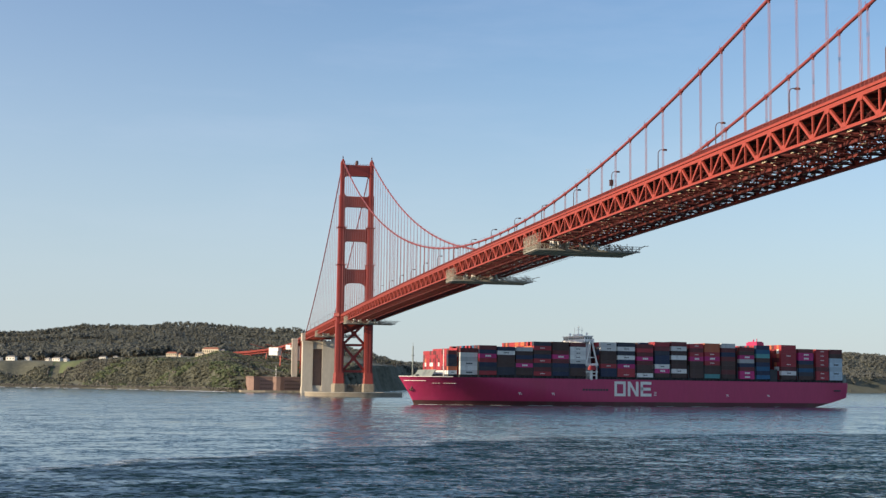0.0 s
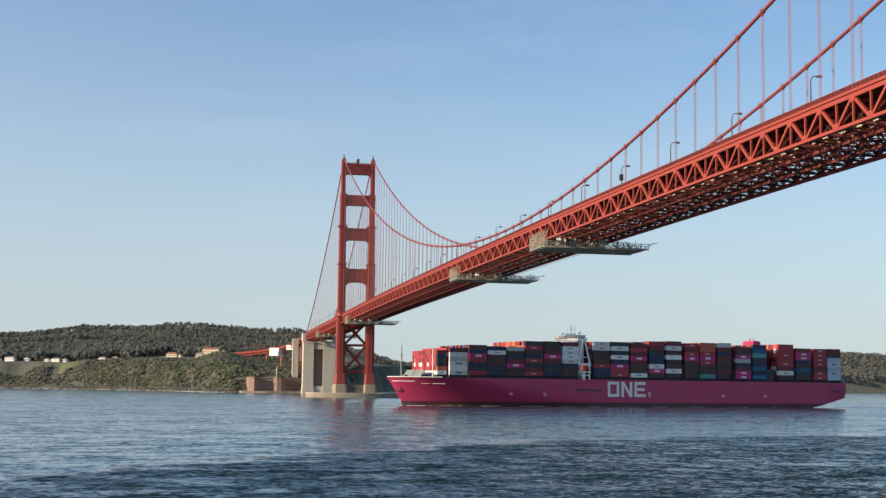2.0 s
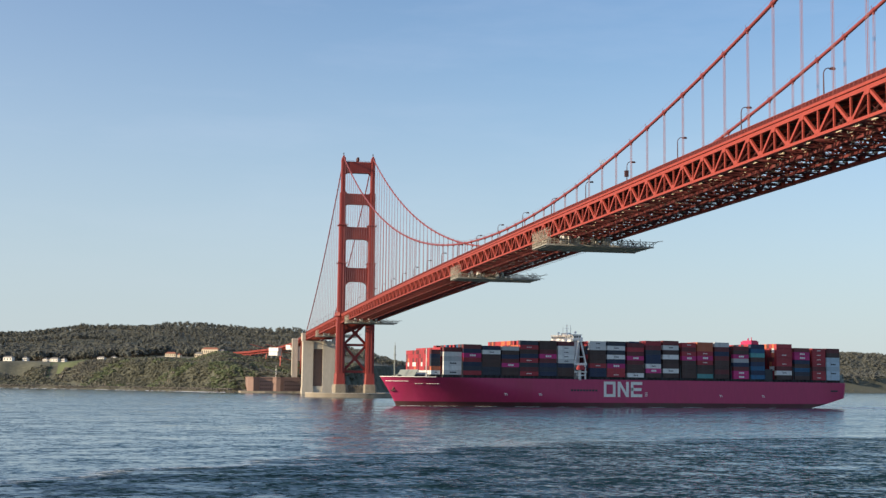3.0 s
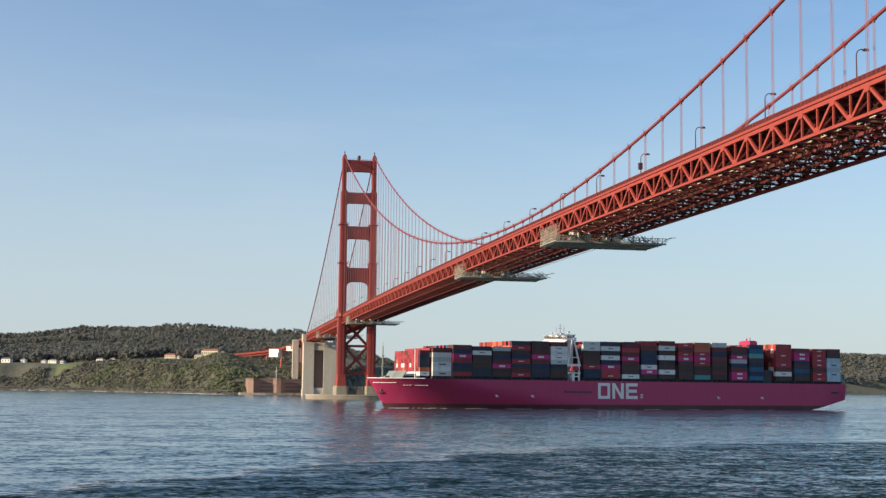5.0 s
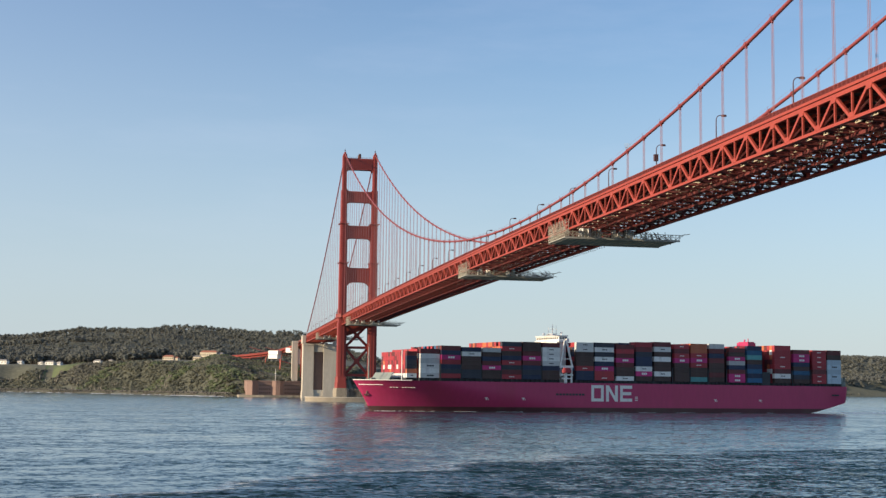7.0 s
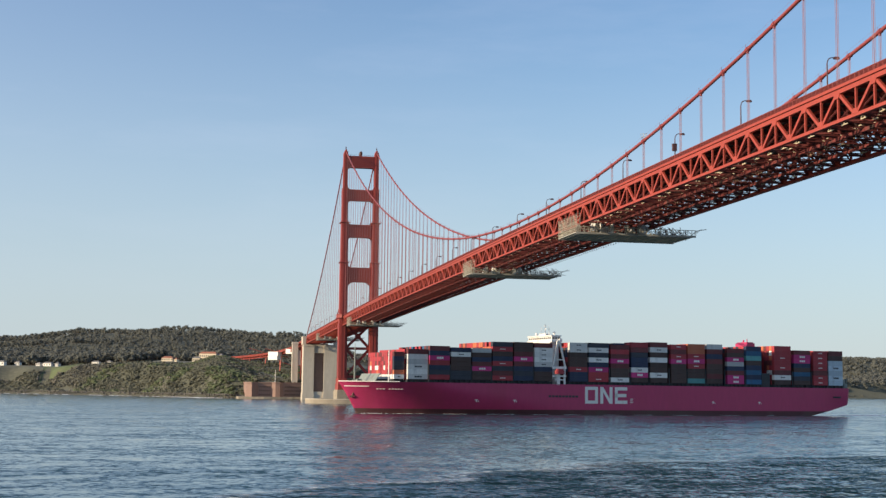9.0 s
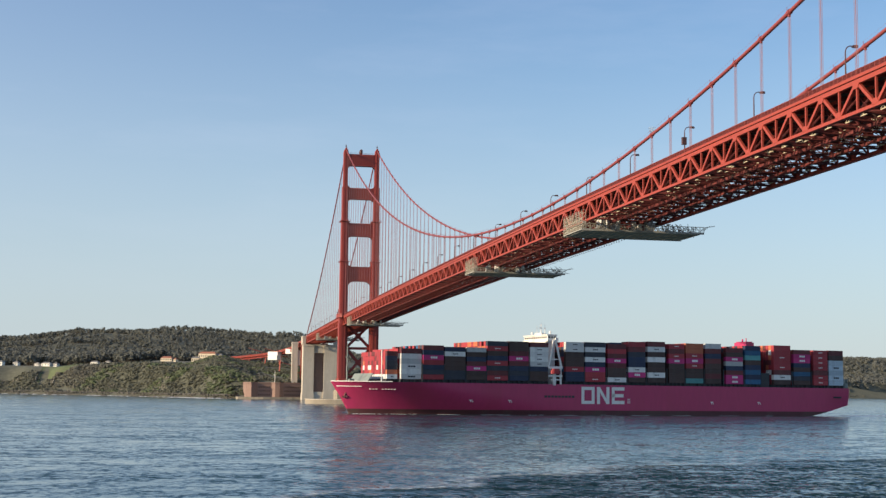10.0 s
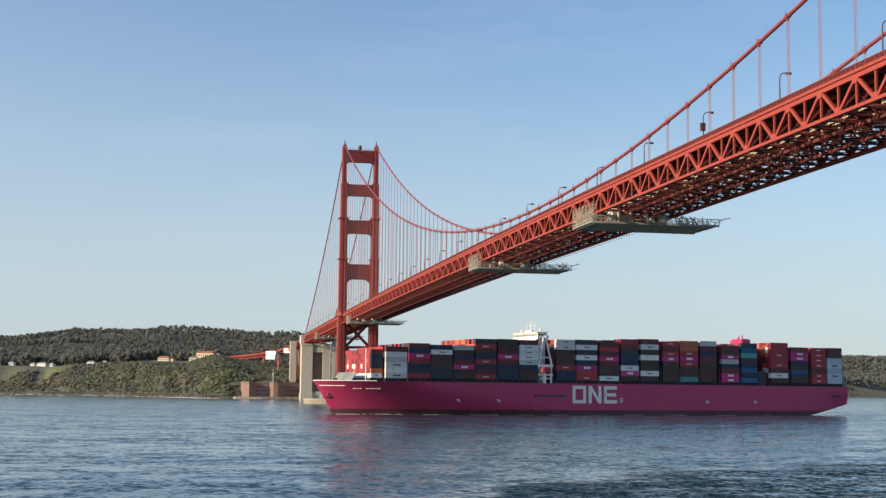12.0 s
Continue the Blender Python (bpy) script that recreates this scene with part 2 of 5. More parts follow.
        big.inputs[1].default_value = (size * 0.6, size, 0)
        t.links.new(off.outputs["Vector"], big.inputs[0])
        return big.outputs["Vector"]

    def vadd(a, c):
        n = t.nodes.new("ShaderNodeVectorMath")
        n.operation = "ADD"
        t.links.new(a, n.inputs[0])
        t.links.new(c, n.inputs[1])
        return n.outputs["Vector"]

    total = vadd(vadd(slopes(0.75, 1.1, 4, 0.12, 2.2), slopes(0.16, 1.2, 3, -0.1, 0.85)), slopes(0.03, 1.6, 3, 0.05, 0.2))
    lean = t.nodes.new("ShaderNodeVectorMath")      # wind waves: the lee faces are the steeper
    lean.operation = "ADD"
    lean.inputs[1].default_value = (0.0, 0.09, 0)
    t.links.new(total, lean.inputs[0])
    by = t.nodes.new("ShaderNodeVectorMath")
    by.operation = "SCALE"
    front = t.nodes.new("ShaderNodeVectorMath")     # the backs of the waves stay nearly level
    front.operation = "MAXIMUM"
    front.inputs[1].default_value = (-9.0, 0.05, -9.0)
    t.links.new(lean.outputs["Vector"], front.inputs[0])
    t.links.new(front.outputs["Vector"], by.inputs[0])
    t.links.new(chop, by.inputs["Scale"])
    upright = t.nodes.new("ShaderNodeVectorMath")
    upright.operation = "ADD"
    upright.inputs[1].default_value = (0, 0, 1)
    t.links.new(by.outputs["Vector"], upright.inputs[0])
    unit = t.nodes.new("ShaderNodeVectorMath")
    unit.operation = "NORMALIZE"
    t.links.new(upright.outputs["Vector"], unit.inputs[0])
    t.links.new(unit.outputs["Vector"], b.inputs["Normal"])
    gloss = node("ShaderNodeMapRange", **{"To Min": 0.05, "To Max": 0.09})
    t.links.new(slick.outputs["Result"], gloss.inputs["Value"])
    t.links.new(gloss.outputs["Result"], b.inputs["Roughness"])
    # foam flecks along the current line
    band = node("ShaderNodeMapRange", **{"From Min": 0.0, "From Max": 6.0, "To Min": 1.0, "To Max": 0.0})
    t.links.new(maths("ABSOLUTE", maths("SUBTRACT", side, 1.0), 0.0), band.inputs["Value"])
    fleck = node("ShaderNodeMapRange", **{"From Min": 0.49, "From Max": 0.58})
    t.links.new(noise_at(0.35, 2.5, 6, 0.3, 0.7), fleck.inputs["Value"])
    lee = node("ShaderNodeMapRange", **{"From Min": 10.0, "From Max": 90.0, "To Min": 0.12, "To Max": 0.9})
    t.links.new(x, lee.inputs["Value"])
    foam = maths("MULTIPLY", maths("MULTIPLY", band.outputs["Result"], fleck.outputs["Result"]), lee.outputs["Result"])
    # scattered small crests breaking in the rough water
    crest = node("ShaderNodeMapRange", **{"From Min": 0.665, "From Max": 0.72})
    t.links.new(noise_at(0.45, 1.6, 5, 0.2, 0.62), crest.inputs["Value"])
    foam = maths("MAXIMUM", foam, maths("MULTIPLY", crest.outputs["Result"], maths("MULTIPLY", near.outputs["Result"], 0.7)))
    mix = t.nodes.new("ShaderNodeMix")
    mix.data_type = "RGBA"
    # near side's base colour darkened to imitate chop that mirrors less sky
    chop_shade = t.nodes.new("ShaderNodeMix")
    chop_shade.data_type = "RGBA"
    chop_shade.inputs["A"].default_value = (0.020, 0.058, 0.076, 1)
    chop_shade.inputs["B"].default_value = (0.008, 0.029, 0.035, 1)
    t.links.new(near.outputs["Result"], chop_shade.inputs["Factor"])
    t.links.new(chop_shade.outputs["Result"], mix.inputs["A"])
    mix.inputs["B"].default_value = (0.7, 0.74, 0.75, 1)
    t.links.new(foam, mix.inputs["Factor"])
    t.links.new(mix.outputs["Result"], b.inputs["Base Color"])
    return m


SEA = water_material()


def land_material():
    m = material("headland_soil", (0.10, 0.102, 0.070), 0.95, 0, 0.4, 0.05, 0.3, stain=(0.105, 0.108, 0.080))
    return m


LAND = land_material()
GRASS = material("grass_slope", (0.10, 0.125, 0.052), 0.95, 0, 0.3, 0.04, 0.1, stain=(0.15, 0.13, 0.075))


# ---------------------------------------------------------------- mesh helpers
def cuboid(lo, hi):
    (a, b, c), (d, e, f) = lo, hi
    v = [(a, b, c), (d, b, c), (d, e, c), (a, e, c), (a, b, f), (d, b, f), (d, e, f), (a, e, f)]
    return v, [(0, 3, 2, 1), (4, 5, 6, 7), (0, 1, 5, 4), (1, 2, 6, 5), (2, 3, 7, 6), (3, 0, 4, 7)]


def beam(p, q, w, h):
    """A straight bar of section w (sideways) by h from p to q."""
    p, q = Vector(p), Vector(q)
    d = (q - p).normalized()
    s = d.cross(Vector((0, 0, 1)))
    s = Vector((1, 0, 0)) if s.length < 1e-4 else s.normalized()
    u = s.cross(d)
    s, u = s * w / 2, u * h / 2
    v = [tuple(e + a * s + b * u) for e in (p, q) for a, b in ((-1, -1), (1, -1), (1, 1), (-1, 1))]
    return v, [(0, 1, 2, 3), (7, 6, 5, 4), (0, 4, 5, 1), (1, 5, 6, 2), (2, 6, 7, 3), (3, 7, 4, 0)]


def tube(p, q, r, n=8, r2=None):
    p, q = Vector(p), Vector(q)
    d = (q - p).normalized()
    s = d.cross(Vector((0, 0, 1)))
    s = Vector((1, 0, 0)) if s.length < 1e-4 else s.normalized()
    u = s.cross(d)
    r2 = r if r2 is None else r2
    v = []
    for e, k in ((p, r), (q, r2)):
        v += [tuple(e + s * k * math.cos(2 * math.pi * i / n) + u * k * math.sin(2 * math.pi * i / n)) for i in range(n)]
    f = [(i, i + n, (i + 1) % n + n, (i + 1) % n) for i in range(n)]
    return v, f + [tuple(range(n)), tuple(range(2 * n - 1, n - 1, -1))]


def prism(outline, z0, z1):
    """An upright block over a plan outline, anticlockwise."""
    n = len(outline)
    v = [(x, y, z0) for x, y in outline] + [(x, y, z1) for x, y in outline]
    return v, [(i, (i + 1) % n, (i + 1) % n + n, i + n) for i in range(n)] + [tuple(range(n - 1, -1, -1)), tuple(range(n, 2 * n))]


def slab(outline, y0, y1):
    """A plate in the x-z plane, from y0 to y1."""
    n = len(outline)
    v = [(x, y0, z) for x, z in outline] + [(x, y1, z) for x, z in outline]
    return v, [(i, (i + 1) % n, (i + 1) % n + n, i + n) for i in range(n)] + [tuple(range(n - 1, -1, -1)), tuple(range(n, 2 * n))]


def joined(pieces):
    v, f = [], []
    for a, b in pieces:
        o = len(v)
        v += a
        f += [tuple(i + o for i in face) for face in b]
    return v, f


def mesh(name, shape, mat, smooth=False):
    me = bpy.data.meshes.new(name)
    me.from_pydata(shape[0], [], shape[1])
    me.materials.append(mat)
    bm = bmesh.new()
    bm.from_mesh(me)
    bmesh.ops.recalc_face_normals(bm, faces=bm.faces)
    bm.to_mesh(me)
    bm.free()
    if smooth:
        me.polygons.foreach_set("use_smooth", [True] * len(me.polygons))
    return me


def part(name, shape, mat, parent, label="", smooth=False, kind=""):
    ob = new(name, shape if isinstance(shape, bpy.types.Mesh) else mesh(name, shape, mat, smooth))
    ob.parent = parent
    return tagged(ob, label, kind=kind)


def thing(name, label, category, group="", m=None, kind=""):
    ob = new(name)
    ob.empty_display_size = 2
    if m is not None:
        ob.matrix_world = m
    return tagged(ob, label, category, group, kind)


def ease(v, a, b):
    k = min(1.0, max(0.0, (v - a) / (b - a)))
    return k * k * (3 - 2 * k)


def between(v, table):
    """Straight steps through (v, value) rows."""
    if v <= table[0][0]:
        return table[0][1]
    for (a, p), (b, q) in zip(table, table[1:]):
        if v <= b:
            return p + (q - p) * (v - a) / (b - a)
    return table[-1][1]


# ---------------------------------------------------------------- water and land
def sea():
    ob = new("water", mesh("water", ([(-5200, -5200, 0), (5200, -5200, 0), (5200, 5200, 0), (-5200, 5200, 0)], [(0, 1, 2, 3)]), SEA))
    tagged(ob, "blue-grey strait water with ripples and a choppy current line", "water", kind="structure")


SHORE = ((-4600, -3150), (-2600, -2950), (-1500, -2700), (-700, -2450), (-420, -2000), (-230, -1150), (-70, -520),
         (-30, -395), (95, -395), (130, -440), (200, -560), (350, -740), (600, -900), (1100, -1150), (2200, -1500), (4600, -1800))
RIDGE = ((-4600, 70), (-2500, 78), (-2000, 72), (-1500, 58), (-1100, 35), (-700, 18), (-500, 6), (-380, 4), (-260, 20), (-180, 44), (-120, 70), (-60, 84), (0, 101), (60, 98), (120, 88), (263, 80),
         (380, 76), (470, 66), (560, 60), (700, 62), (900, 64), (1500, 60), (4600, 60))


def shore(x):
    return between(x, SHORE) + 10 * noise.noise((x * 0.02, 3.1, 0))


def ground(x, y):
    """Height of the headland over the water."""
    d = shore(x) - y
    if d > 0:
        d = max(0.5, d + ease(d, 5, 60) * (26 * noise.noise((x * 0.022, 0.3, 7)) + 12 * noise.noise((x * 0.06, y * 0.02, 2))))
    n = noise.noise((x * 0.006, y * 0.006, 0)) * 10 + noise.noise((x * 0.02, y * 0.02, 4)) * 3.5
    if d < 0:
        return max(-6.0, d * 0.25)
    steep = between(x, ((-600, 30), (-200, 40), (-60, 30), (60, 60), (120, 110), (200, 150), (400, 130), (900, 120)))
    bluff = between(x, ((-600, 45), (-100, 36), (0, 14), (60, 18), (110, 30), (200, 37), (350, 34), (900, 30)))
    h = 1.2 + 3.2 * ease(d, 0, 4) + bluff * ease(d, 14, steep) + 14 * ease(d, 150, 500) + n * ease(d, 10, 130) * 0.5
    h += between(x, RIDGE) * (ease(-y, 1150, 2100) if x > -300 else ease(d, 20, 420))
    h += 13 * ease(-y, 500, 620) * (1 - ease(abs(x - 50), 40, 95)) * (1 - ease(-y, 1050, 1500))
    return h + n * ease(d, 300, 900) * 0.6


def headland():
    xs = [-4600 + 90 * i for i in range(45)] + [-520 + 13 * i for i in range(125)] + [1120 + 130 * i for i in range(28)]
    ys = [-380 - 13 * i for i in range(58)] + [-1145 - 45 * i for i in range(42)] + [-3050 - 120 * i for i in range(16)]
    v = [(x, y, ground(x, y)) for y in ys for x in xs]
    w = len(xs)
    f = [(j * w + i, j * w + i + 1, (j + 1) * w + i + 1, (j + 1) * w + i) for j in range(len(ys) - 1) for i in range(w - 1)
         if max(v[k][2] for k in (j * w + i, j * w + i + 1, (j + 1) * w + i + 1, (j + 1) * w + i)) > -5.5]
    ob = new("ground", mesh("ground", (v, f), LAND, True))
    tagged(ob, "scrubby green headland bluff rising to a wooded ridge", "hill", kind="structure")
    # boulders along the waterline
    rng = random.Random(5)
    rocks = []
    for k in range(3200):
        x = rng.uniform(-120, 900) if k < 700 else rng.uniform(92, 620)
        y = shore(x) + rng.uniform(-7, 3)
        r = rng.uniform(0.7, 2.2)
        z = max(0.0, ground(x, y))
        c = [(x + r * rng.uniform(0.6, 1.1) * a, y + r * rng.uniform(0.6, 1.1) * b, z + r * 0.6 * rng.uniform(0.5, 1.1) * c)
             for a, b, c in ((1, 0, 0), (0, 1, 0), (-1, 0, 0), (0, -1, 0), (0, 0, 1), (0, 0, -1))]
        rocks.append((c, [(0, 1, 4), (1, 2, 4), (2, 3, 4), (3, 0, 4), (1, 0, 5), (2, 1, 5), (3, 2, 5), (0, 3, 5)]))
    tagged(new("shore_rocks", mesh("shore_rocks", joined(rocks), ROCK)), "dark boulders along the foot of the bluff", "rocks", kind="stuff")
    # bare faces of pale rock in the bluff
    faces = []
    for _ in range(20):
        cx = rng.uniform(150, 430)
        cd = rng.uniform(18, 70)
        for _ in range(9):
            x = cx + rng.gauss(0, 5)
            y = shore(cx) - cd + rng.gauss(0, 4)
            z, r = ground(x, y), rng.uniform(0.8, 2.4)
            c = [(x + r * rng.uniform(0.5, 1.1) * a, y + r * rng.uniform(0.5, 1.1) * b, z + 1.2 + r * rng.uniform(0.6, 1.5) * e)
                 for a, b, e in ((1, 0, 0), (0, 1, 0), (-1, 0, 0), (0, -1, 0), (0, 0, 1), (0, 0, -1))]
            faces.append((c, [(0, 1, 4), (1, 2, 4), (2, 3, 4), (3, 0, 4), (1, 0, 5), (2, 1, 5), (3, 2, 5), (0, 3, 5)]))
    tagged(new("rock_outcrop", mesh("rock_outcrop", joined(faces), OUTCROP)), "pale bare rock showing through the bluff scrub", "rocks", kind="stuff")
    # mown slope and paved terrace on top of the bluff
    for name, mat, x0, x1, y0, y1, label, cat in (("lawn", GRASS, 236, 352, -905, -800, "bright green mown slope above the bluff", "lawn"),
                                                 ("parking_terrace", LOT, 112, 176, -856, -800, "pale paved parking terrace on the bluff", "parking lot")):
        nx, ny = 18, 18
        v = [(x0 + (x1 - x0) * i / nx, y0 + (y1 - y0) * j / ny) for j in range(ny + 1) for i in range(nx + 1)]
        v = [(x, y, ground(x, y) + 0.6) for x, y in v]
        q = [(j * (nx + 1) + i, j * (nx + 1) + i + 1, (j + 1) * (nx + 1) + i + 1, (j + 1) * (nx + 1) + i) for j in range(ny) for i in range(nx)]
        tagged(new(name, mesh(name, (v, q), mat, True)), label, cat, kind="structure")


def surf():
    """Broken water where the swell meets the foot of the bluff."""
    rng = random.Random(17)
    bits = []
    for _ in range(110):
        x = rng.choice((rng.uniform(94, 165), rng.gauss(140, 12), rng.uniform(165, 420)))
        y = shore(x) + rng.uniform(7, 15) if x > 132 else rng.uniform(-425, -395)
        w, l = rng.uniform(1.5, 5.0), rng.uniform(0.5, 1.6)
        bits.append(([(x - w, y, 0.02), (x - w * 0.3, y + l, 0.02), (x + w * 0.5, y + l * 0.7, 0.02), (x + w, y, 0.02), (x + w * 0.2, y - l, 0.02), (x, y, 0.35)],
                     [(0, 1, 5), (1, 2, 5), (2, 3, 5), (3, 4, 5), (4, 0, 5)]))
    tagged(new("surf_foam", mesh("surf_foam", joined(bits), FOAM)), "white surf along the rocks", "foam", kind="stuff")


def clump(rng, c, r, n, flat=0.8):
    """A crown: small ragged leaf sprays scattered through a lumpy volume."""
    v = [(c[0] + r * 0.74 * rng.uniform(0.7, 1.1) * a, c[1] + r * 0.74 * rng.uniform(0.7, 1.1) * b, c[2] + r * 0.74 * flat * rng.uniform(0.7, 1.1) * e)
         for a, b, e in ((1, 0, 0), (0, 1, 0), (-1, 0, 0), (0, -1, 0), (0, 0, 1), (0, 0, -1))]
    f = [(0, 1, 4), (1, 2, 4), (2, 3, 4), (3, 0, 4), (1, 0, 5), (2, 1, 5), (3, 2, 5), (0, 3, 5)]
    for _ in range(n):
        d = Vector((rng.gauss(0, 1), rng.gauss(0, 1), rng.gauss(0.35, 1))).normalized()
        k = rng.uniform(0.72, 1.05)
        p = Vector(c) + Vector((d.x * r * k, d.y * r * k, d.z * r * flat * k))
        s = r * rng.uniform(0.26, 0.58)
        d = (d + Vector((rng.uniform(-0.7, 0.7), rng.uniform(-0.7, 0.7), rng.uniform(0.1, 1.6)))).normalized()
        a = d.orthogonal().normalized()
        a.rotate(Matrix.Rotation(rng.uniform(0, 6.28), 3, d))
        b = d.cross(a)
        o = len(v)
        v += [tuple(p + a * s), tuple(p + b * s - a * s * 0.4), tuple(p - b * s - a * s * 0.5), tuple(p + d * s * 0.35)]
        f += [(o, o + 1, o + 3), (o + 1, o + 2, o + 3), (o + 2, o, o + 3), (o, o + 2, o + 1)]
    return v, f


HOMES = ((150, 190), (252, 292), (328, 374), (386, 448))      # clearings round the houses


def woods():
    rng = random.Random(11)
    crowns, trunks, low, fresh = [], [], [], []
    for _ in range(8800):
        # ridge wood, and the nearer belt of cypress behind the bluff
        if rng.random() < 0.6:
            x, y = rng.uniform(-290, 950), -rng.uniform(1350, 2350)
        else:
            x = rng.uniform(60, 620)
            y = -rng.uniform(945 + 75 * noise.noise((x * 0.02, 1.5, 0)), 1350)
            if x < 150 and y > -1050 or x < 190 and rng.random() < 0.6:
                continue
        if y > -1000 and any(lo < x < hi for lo, hi in HOMES):
            continue
        z = ground(x, y)
        if z < 8:
            continue
        h = rng.uniform(9, 14) * (1.3 if y > -1350 else 1) * (1 + 0.25 * noise.noise((x * 0.03, y * 0.03, 5)))
        r = h * rng.uniform(0.24, 0.40)
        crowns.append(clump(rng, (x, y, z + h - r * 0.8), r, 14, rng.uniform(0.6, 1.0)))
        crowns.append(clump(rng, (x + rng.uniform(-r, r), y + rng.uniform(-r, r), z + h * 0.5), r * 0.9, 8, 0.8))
        trunks.append(tube((x, y, z - 1), (x, y, z + h * 0.75), 0.45, 5, 0.15))
    for k in range(5600):                     # far western slopes
        x = rng.uniform(-650, -300) if k < 1500 else rng.uniform(-2700, -1550)
        y = shore(x) - rng.uniform(5, 420 if k < 1500 else 520)
        z = ground(x, y)
        h = rng.uniform(5, 12)
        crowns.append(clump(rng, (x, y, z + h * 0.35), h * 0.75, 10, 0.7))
    for _ in range(29000):                     # scrub on the bluff
        x = rng.uniform(-90, 560)
        d = rng.uniform(14 if x > 95 else 4, 430)
        y = shore(x) - d
        if 10 < x < 82 and y > -446:
            continue
        z = ground(x, y)
        r = rng.choice((1.1, 1.6, 2.2, 3.0, 4.4)) * rng.uniform(0.8, 1.2) * (0.6 if d > 200 else 1)
        if 238 < x < 350 and -905 < y < -802 or 104 < x < 182 and -862 < y < -790:
            continue
        if y < -845 and any(lo - 8 < x < hi + 8 for lo, hi in (*HOMES, (78, 142))):
            continue
        if noise.noise((x * 0.018, y * 0.018, 9)) < -0.46:
            continue
        green = noise.noise((x * 0.012, y * 0.02, 3)) > 0.2 or 66 < x < 122 and y > -560
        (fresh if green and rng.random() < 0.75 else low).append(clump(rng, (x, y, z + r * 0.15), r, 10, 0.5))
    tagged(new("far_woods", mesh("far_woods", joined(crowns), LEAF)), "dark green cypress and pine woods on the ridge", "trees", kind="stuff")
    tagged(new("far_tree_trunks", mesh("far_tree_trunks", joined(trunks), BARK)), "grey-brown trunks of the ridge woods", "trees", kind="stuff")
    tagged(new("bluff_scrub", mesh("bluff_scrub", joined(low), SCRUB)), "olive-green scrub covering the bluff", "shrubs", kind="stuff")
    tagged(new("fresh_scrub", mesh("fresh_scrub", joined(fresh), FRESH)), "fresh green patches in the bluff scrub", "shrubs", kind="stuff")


# ---------------------------------------------------------------- bridge
X = 13.72                   # half the distance between the trusses
PANEL = 7.62
NORTH = 84 * 15.24
SOUTH = -343.0


def deck_z(y):
    return 78.75 - 4.12 * ((y - 640.08) / 640.08) ** 2 if y > 0 else 74.63 + 0.01287 * y


def cable_z(y):
    if y >= 0:
        return 83.6 + 140.1 * ((y - 640.08) / 640.08) ** 2
    k = -y / 343.0
    return 223.7 + (73.5 - 223.7) * k - 4 * 10.0 * k * (1 - k)


DEPTH = 6.35


